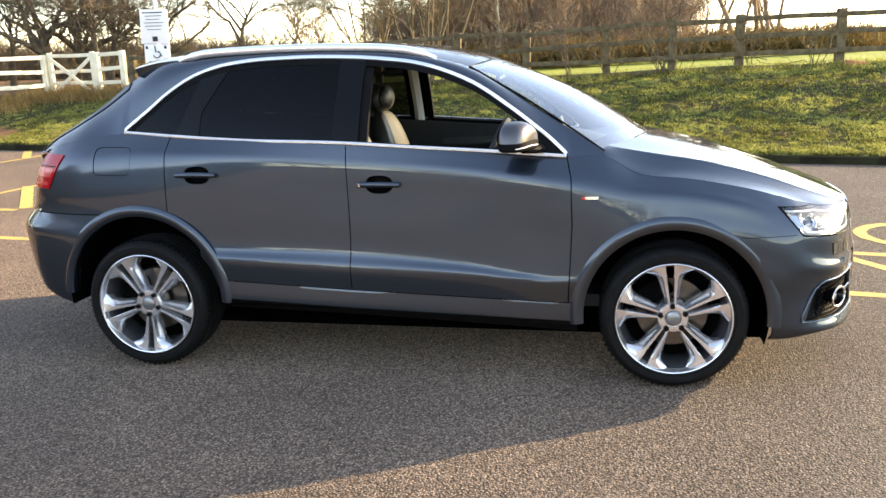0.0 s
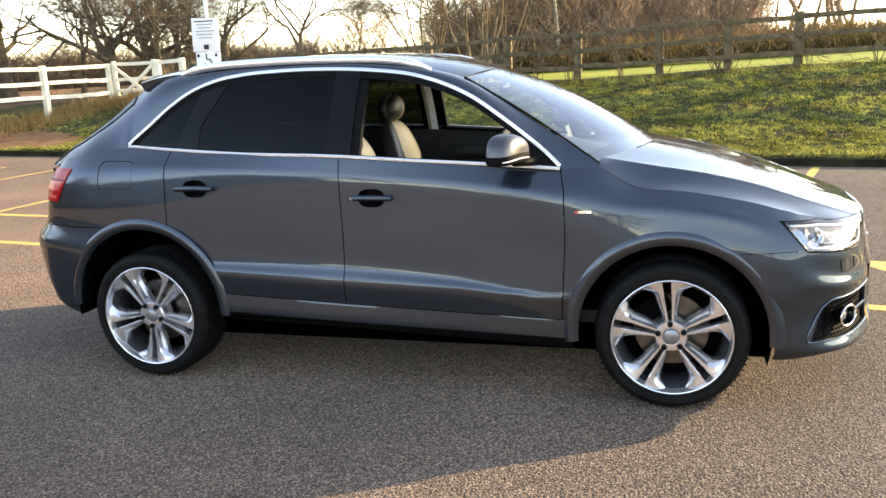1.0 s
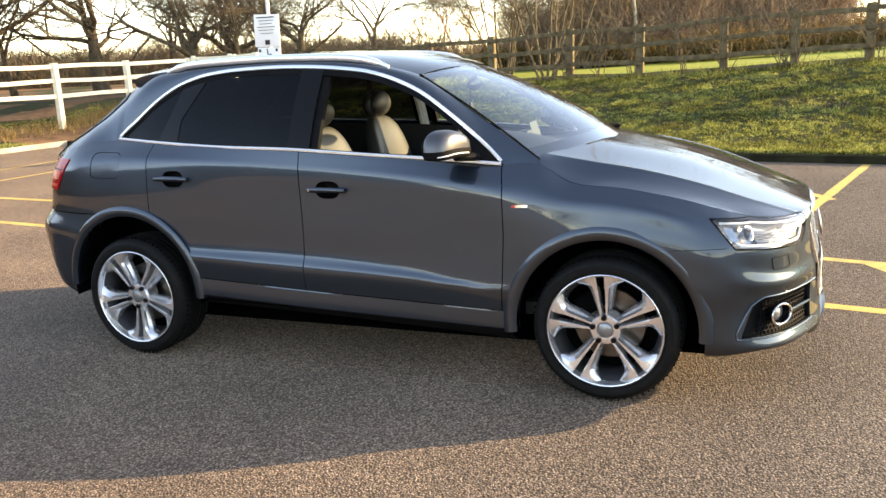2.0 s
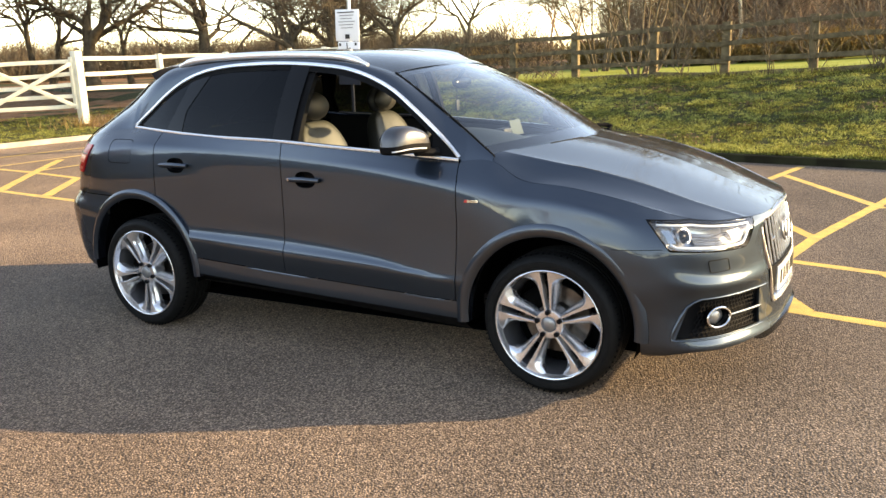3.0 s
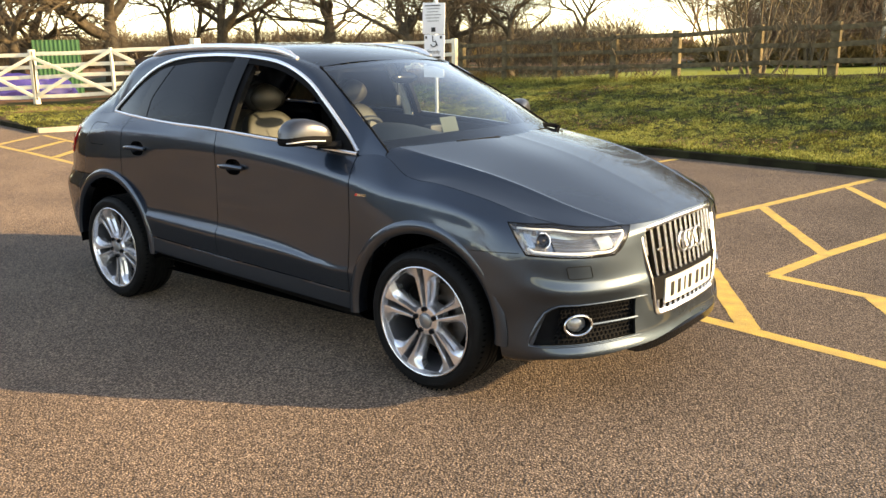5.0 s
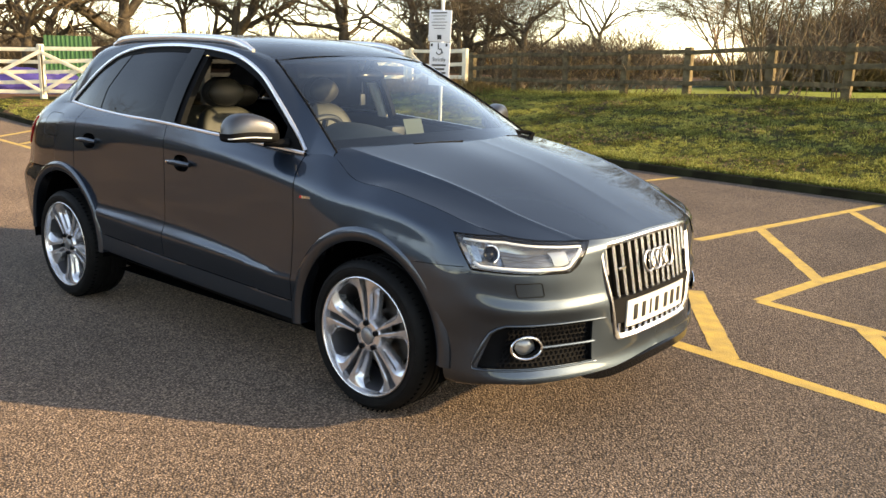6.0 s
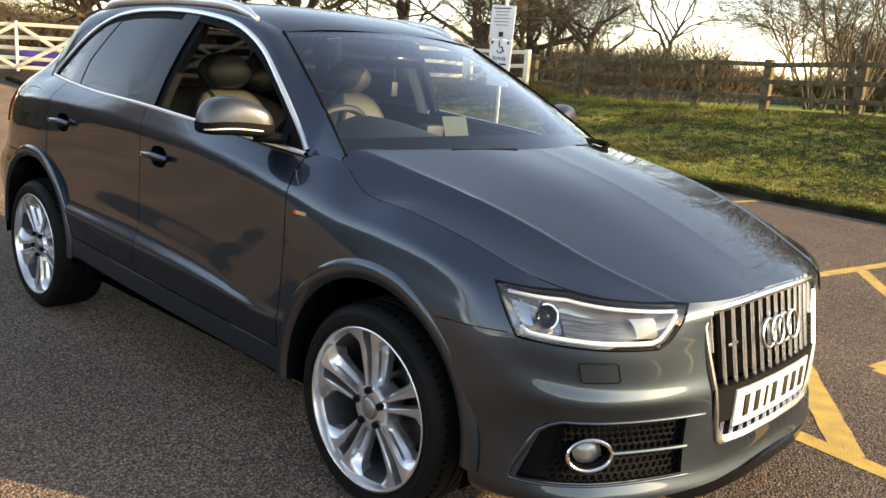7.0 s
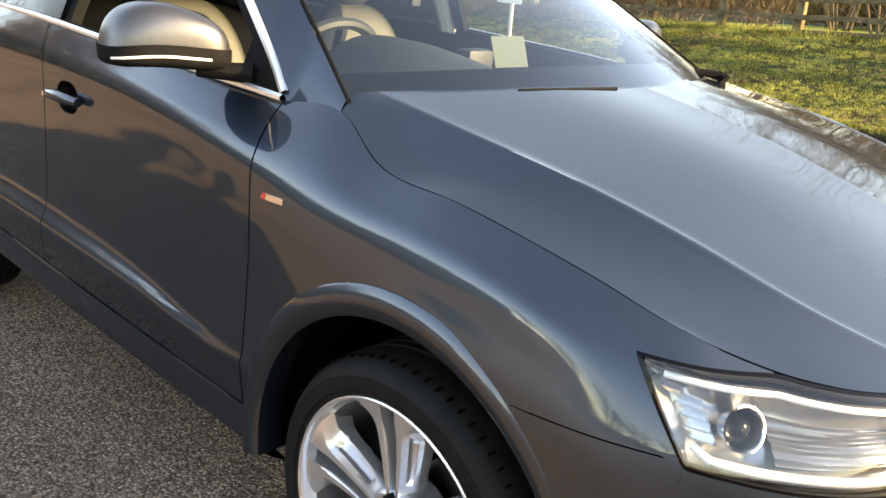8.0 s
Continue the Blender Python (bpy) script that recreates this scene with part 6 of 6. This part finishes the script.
    part("wiper_pivot", bm, TRIM, car)


def mirror(car, side):
    c = Vector((1.905, side * 0.928, 1.155))
    bm = bmesh.new()

    def house(d):
        d = Vector([math.copysign(abs(c_) ** 0.62, c_) for c_ in d])
        sy = d.y * side
        x = 0.074 * d.x * (1.0 if d.x > 0 else 0.72)
        y = 0.120 * sy
        z = 0.080 * d.z if d.z > 0 else 0.050 * math.copysign(abs(d.z) ** 0.6, d.z)
        y *= 1 - 0.13 * max(d.z, 0)
        z *= 1 - 0.22 * max(0, -sy) * (d.z > 0)
        x -= 0.030 * sy
        z += 0.010 * sy - 0.018 * max(0, sy) ** 2
        return c + Vector((x, y * side, z))
    split = c.z - 0.014
    blob(bm, house, 44, 36)
    bmesh.ops.delete(bm, geom=[f for f in bm.faces if f.calc_center_median().z < split], context="FACES")
    h = part("door_mirror", bm, MIRROR_CAP, car, "satin silver door mirror housing")
    bm = bmesh.new()
    blob(bm, lambda d: house(d) + Vector((0.003 * d.x, 0.003 * d.y, 0)), 44, 36)
    bmesh.ops.delete(bm, geom=[f for f in bm.faces if f.calc_center_median().z > split + 0.006], context="FACES")
    part("mirror_base", bm, TRIM, h)
    bm = bmesh.new()
    tube(bm, [(1.93, side * 0.865, 1.108), (1.97, side * 0.815, 1.100), (2.0, side * 0.775, 1.098)], [0.030, 0.026, 0.030], 12, flat=0.75)
    part("mirror_arm", bm, TRIM, h)
    bm = bmesh.new()
    tube(bm, [house(Vector((math.cos(k), side * math.sin(k), -0.16)).normalized()) + Vector((0.004 * math.cos(k), side * 0.004 * math.sin(k), 0.002)) for k in np.linspace(-0.3, 1.25, 14)], 0.003, 6)
    part("indicator", bm, DRL, h)
    bm = bmesh.new()
    grid(bm, lambda u, v: c + Vector((-0.046 - 0.028 * v * math.cos(6.2832 * u), side * 0.10 * v * math.cos(6.2832 * u), 0.055 * v * math.sin(6.2832 * u) + 0.012)), 28, 4)
    part("mirror_glass", bm, CHROME, h)


def wheel(car):
    """One wheel, its middle at the hub, its face towards minus y."""
    w = tagged(new("wheel"), "five twin-spoke silver alloy wheel with a low tyre")
    w.parent = car
    R, W = 0.343, 0.122
    prof = [(0.258, -W + 0.010), (0.266, -W + 0.001), (0.2725, -W - 0.004), (0.274, -W - 0.001), (0.278, -W - 0.001), (0.2795, -W - 0.004), (0.290, -W - 0.006), (0.300, -W - 0.006),
            (0.301, -W - 0.004), (0.306, -W - 0.004), (0.307, -W - 0.005), (0.318, -W + 0.001), (0.328, -W + 0.012), (0.336, -W + 0.026), (0.3405, -W + 0.042), (0.342, -W + 0.052)]
    for c in (-0.048, -0.016, 0.016, 0.048):
        prof += [(0.343, c - 0.011), (0.343, c + 0.008), (0.335, c + 0.0095), (0.335, c + 0.0195)]
    prof += [(0.342, W - 0.052), (0.338, W - 0.026), (0.328, W - 0.01), (0.29, W), (0.262, W - 0.01)]
    bm = lathe(bmesh.new(), prof, 84)
    tyre = part("tyre", bm, RUBBER, w, sharp=24)
    # shoulder cuts of the tread
    bm = bmesh.new()
    for k in range(72):
        a = 2 * math.pi * k / 72
        m = Matrix.Rotation(-a, 4, "Y") @ pose(0.3368, -0.083, 0, 0, 0, 12)
        box(bm, (0, 0, 0), (0.0065, 0.036, 0.0034), m=None)
        bmesh.ops.transform(bm, matrix=m, verts=bm.verts[-8:])
    tagged(part("tread_cut", bm, DARK, tyre), kind="stuff")
    bm = lathe(bmesh.new(), [(0.2685, -W + 0.006), (0.267, -W - 0.002), (0.264, -W - 0.0035), (0.260, -W - 0.002), (0.2565, -W + 0.005), (0.2555, -W + 0.016), (0.250, -W + 0.03)], 84)
    part("rim", bm, ALLOY, w)
    bm = lathe(bmesh.new(), [(0.249, -W + 0.03), (0.240, -W + 0.05), (0.228, 0.0), (0.235, W), (0.262, W)], 60)
    part("rim_barrel", bm, ALLOY_DARK, w)
    bm = lathe(bmesh.new(), [(0.02, 0.035), (0.165, 0.035), (0.170, 0.03), (0.170, 0.01), (0.165, 0.005), (0.02, 0.005)], 48)
    part("brake_disc", bm, DISC, w)
    bm = bmesh.new()
    box(bm, (0.115, 0.0, 0.07), (0.10, 0.07, 0.15), pose(0, 0, 0, 0, -30, 0), bevel=0.015)
    part("brake_caliper", bm, DARK, w)
    bm = lathe(bmesh.new(), [(0.0, W - 0.02), (0.23, W - 0.02), (0.23, 0.05), (0.0, 0.05)], 24)
    part("hub_carrier", bm, DARK, w)
    face = -W + 0.010
    bm = lathe(bmesh.new(), [(0.001, face + 0.016), (0.036, face + 0.016), (0.039, face + 0.011), (0.046, face + 0.010), (0.066, face + 0.012), (0.072, face + 0.018), (0.075, face + 0.034), (0.078, face + 0.09)], 60)
    part("hub", bm, ALLOY, w)
    bm = lathe(bmesh.new(), [(0.001, face + 0.002), (0.028, face + 0.003), (0.033, face + 0.006), (0.0355, face + 0.010), (0.036, face + 0.022)], 36)
    part("centre_cap", bm, BEZEL, w, "grey hub cap")
    # across a spoke, from the slot of its pair to the wide opening: share of the width, depth, depth of the pocket
    cross = ((0.0, 0.046, 0), (0.0, 0.005, 0), (0.04, 0.001, 0), (0.08, 0.0, 0), (0.40, 0.0, 0), (0.44, 0.004, 0), (0.54, 0.013, 0), (0.57, 0.015, 0.009),
             (0.80, 0.026, 0.009), (0.83, 0.028, 0), (0.96, 0.036, 0), (1.0, 0.042, 0), (1.02, 0.060, 0))
    way = np.r_[np.linspace(0.052, 0.20, 17), np.linspace(0.204, 0.262, 14)]
    for k in range(5):
        base = 2 * math.pi * k / 5
        turn = Matrix.Rotation(-base, 4, "Y")
        for sg in (-1, 1):
            bm = bmesh.new()
            rows = []
            for r in way:
                t = (r - 0.052) / 0.210
                slot = 0.0070 + 0.064 * max(r - 0.058, 0)
                edge = float(cr((0.052, 0.085, 0.12, 0.16, 0.195, 0.21, 0.222, 0.235, 0.262), (0.027, 0.034, 0.043, 0.053, 0.064, 0.077, 0.104, 0.137, 0.156), r)[0])
                flare = smooth01((r - 0.180) / 0.045)
                dep = face + 0.012 * (1 - t) ** 2 + 0.007 * math.sin(math.pi * t)
                pocket = smooth01((r - 0.088) / 0.008) * (1 - smooth01((r - 0.188) / 0.010))
                row = []
                for q, o, p in cross:
                    o = o if q in (0.0, 1.02) and o > 0.03 else o * (1 - flare) + (0.026 * max(q - 0.35, 0) * flare) * (r < 0.260)
                    row.append(bm.verts.new((r, dep + o + p * pocket, sg * (slot + (edge - slot) * q))))
                rows.append(row)
            for a, b in zip(rows, rows[1:]):
                for j in range(len(cross) - 1):
                    q = (a[j], b[j], b[j + 1], a[j + 1])
                    bm.faces.new(q if sg > 0 else q[::-1])
            bmesh.ops.transform(bm, matrix=turn, verts=bm.verts)
            part("spoke", bm, ALLOY, w, sharp=14)
        bm = bmesh.new()
        ca, sa = math.cos(base), math.sin(base)
        tube(bm, [(0.0585 * ca, face - 0.002, 0.0585 * sa), (0.0585 * ca, face + 0.001, 0.0585 * sa), (0.0585 * ca, face + 0.03, 0.0585 * sa)], [0.0095, 0.0132, 0.0132], 6)
        part("wheel_bolt", bm, TRIM, w)
    return w


def cockpit(car):
    bm = bmesh.new()
    grid(bm, lambda u, v: Vector((1.86 + 0.50 * v, 0.70 * (2 * u - 1) * (1 - 0.02 * v), 1.035 + 0.015 * math.sin(3.1 * u) + 0.035 * v + 0.125 * math.exp(-((2 * u - 1) * 0.70 + 0.33) ** 2 / 0.045) * (1 - v * v))), 40, 10)
    grid(bm, lambda u, v: Vector((1.86 - 0.06 * math.sin(3.1 * v), 0.70 * (2 * u - 1), 1.035 - 0.50 * v + (0.125 * math.exp(-((2 * u - 1) * 0.70 + 0.33) ** 2 / 0.045) if v == 0 else 0))), 40, 8)
    part("dashboard", bm, DASH, car)
    bm = bmesh.new()
    c, n = Vector((1.72, -0.36, 1.030)), Vector((-0.90, 0, 0.43)).normalized()
    a = Vector((0, 1, 0))
    b = n.cross(a)
    tube(bm, [c + 0.182 * (math.cos(t) * a + math.sin(t) * b) for t in np.linspace(0, 2 * math.pi, 41)], 0.016, 8)
    sw = part("steering_wheel", bm, CABIN, car)
    bm = bmesh.new()
    for t in (0.0, math.pi, -math.pi / 2):
        tube(bm, [c - n * 0.02, c + 0.17 * (math.cos(t) * a + math.sin(t) * b)], 0.016, 6)
    blob(bm, lambda d: c - n * 0.01 + 0.07 * d.x * a + 0.06 * d.y * b + 0.025 * d.z * n, 16, 10)
    part("wheel_boss", bm, CABIN, sw)
    bm = bmesh.new()
    box(bm, (2.06, 0.01, 1.145), (0.006, 0.14, 0.085), pose(0, 0, 0, 0, -18, 0))
    part("paper_slip", bm, PAPER, car, "pale paper slip on the dashboard")
    bm = bmesh.new()
    box(bm, (2.04, -0.11, 1.11), (0.06, 0.10, 0.085), bevel=0.015)
    part("dash_box", bm, CABIN, car)

    def seat(x, y, wide, back_h):
        s = tagged(new("seat"), "beige leather seat with dark sides")
        s.parent = car
        bm = bmesh.new()
        box(bm, (x + 0.22, y, 0.56), (0.52, wide, 0.16), pose(0, 0, 0, 0, -6, 0), bevel=0.05)
        part("cushion", bm, LEATHER, s)
        bm = bmesh.new()

        def back(d):
            d = Vector([math.copysign(abs(k) ** 0.55, k) for k in d])
            v = (d.z + 1) / 2
            w = wide / 2 * (1 - 0.20 * v ** 3)
            return Vector((x - 0.06 - 0.18 * v + 0.065 * d.x * (1 - 0.35 * v) + 0.03 * d.y * d.y * (d.x > 0), y + w * d.y, 0.58 + (back_h + 0.03) * v))
        blob(bm, back, 36, 28)
        part("backrest", bm, LEATHER, s)
        return s
    for y in (-0.37, 0.37):
        s = seat(1.18, y, 0.46, 0.60)
        bm = bmesh.new()
        blob(bm, lambda d: Vector((0.972 + 0.048 * d.x, y + 0.12 * d.y * (1 - 0.15 * max(d.z, 0)), 1.288 + 0.078 * d.z)), 20, 14)
        part("headrest", bm, HEADREST, s)
        bm = bmesh.new()
        blob(bm, lambda d: Vector((0.935 + 0.055 * d.x, y + 0.134 * d.y, 1.282 + 0.09 * d.z)), 20, 14)
        part("headrest_back", bm, CABIN, s)
        bm = bmesh.new()
        for q in (-0.05, 0.05):
            tube(bm, [(0.955, y + q, 1.16), (0.95, y + q, 1.26)], 0.006, 6)
        part("headrest_post", bm, CABIN, s)
    s = seat(0.32, 0.0, 1.25, 0.55)
    for y in (-0.40, 0.40):
        bm = bmesh.new()
        blob(bm, lambda d: Vector((0.10 + 0.05 * d.x, y + 0.13 * d.y, 1.22 + 0.075 * d.z)), 20, 14)
        part("headrest", bm, LEATHER, s)
    for side in (-1, 1):
        bm = bmesh.new()
        grid(bm, lambda u, v: Vector((0.25 + 1.80 * u, side * (0.74 + 0.015 * math.sin(3 * v)), 0.40 + (belt(0.25 + 1.80 * u)[1] - 0.415) * v)), 20, 8)
        part("door_lining", bm, CABIN, car)
        bm = bmesh.new()
        grid(bm, lambda u, v: Vector((1.25 + 0.62 * u, side * (0.725 - 0.02 * math.sin(3.1 * v)), 0.93 + 0.075 * v + 0.02 * u)), 12, 6)
        part("door_insert", bm, LEATHER, car)
        bm = bmesh.new()
        tube(bm, [cabin(1.09, z, -0.045, side) for z in np.linspace(1.12, 1.50, 8)], 0.032, 8)
        part("pillar_lining", bm, PILLAR, car, "pale grey pillar lining")
    bm = bmesh.new()
    box(bm, (1.0, 0, 0.36), (2.6, 1.40, 0.06))
    box(bm, (1.55, 0, 0.62), (0.75, 0.20, 0.28), bevel=0.03)
    part("cabin_floor", bm, CABIN, car)
    bm = bmesh.new()
    blob(bm, lambda d: Vector((1.72 + 0.025 * d.x, 0.03 + 0.11 * d.y, 1.395 + 0.034 * d.z)), 20, 12)
    tube(bm, [(1.73, -0.02, 1.42), (1.76, -0.02, 1.475)], 0.012, 6)
    part("rear_view_mirror", bm, GLOSS, car)
    bm = bmesh.new()
    tube(bm, [(1.71, -0.02, 1.37), (1.712, -0.02, 1.30)], 0.003, 5)
    box(bm, (1.712, -0.02, 1.27), (0.012, 0.035, 0.06), bevel=0.004)
    part("hanging_tag", bm, CABIN, car)


build_ground()
build_kerbs()
build_markings()
build_car()
build_white_fence()
build_wood_fence()
build_sign()
build_trees()
build_hedges()
build_saplings()
build_yard()
build_grass()
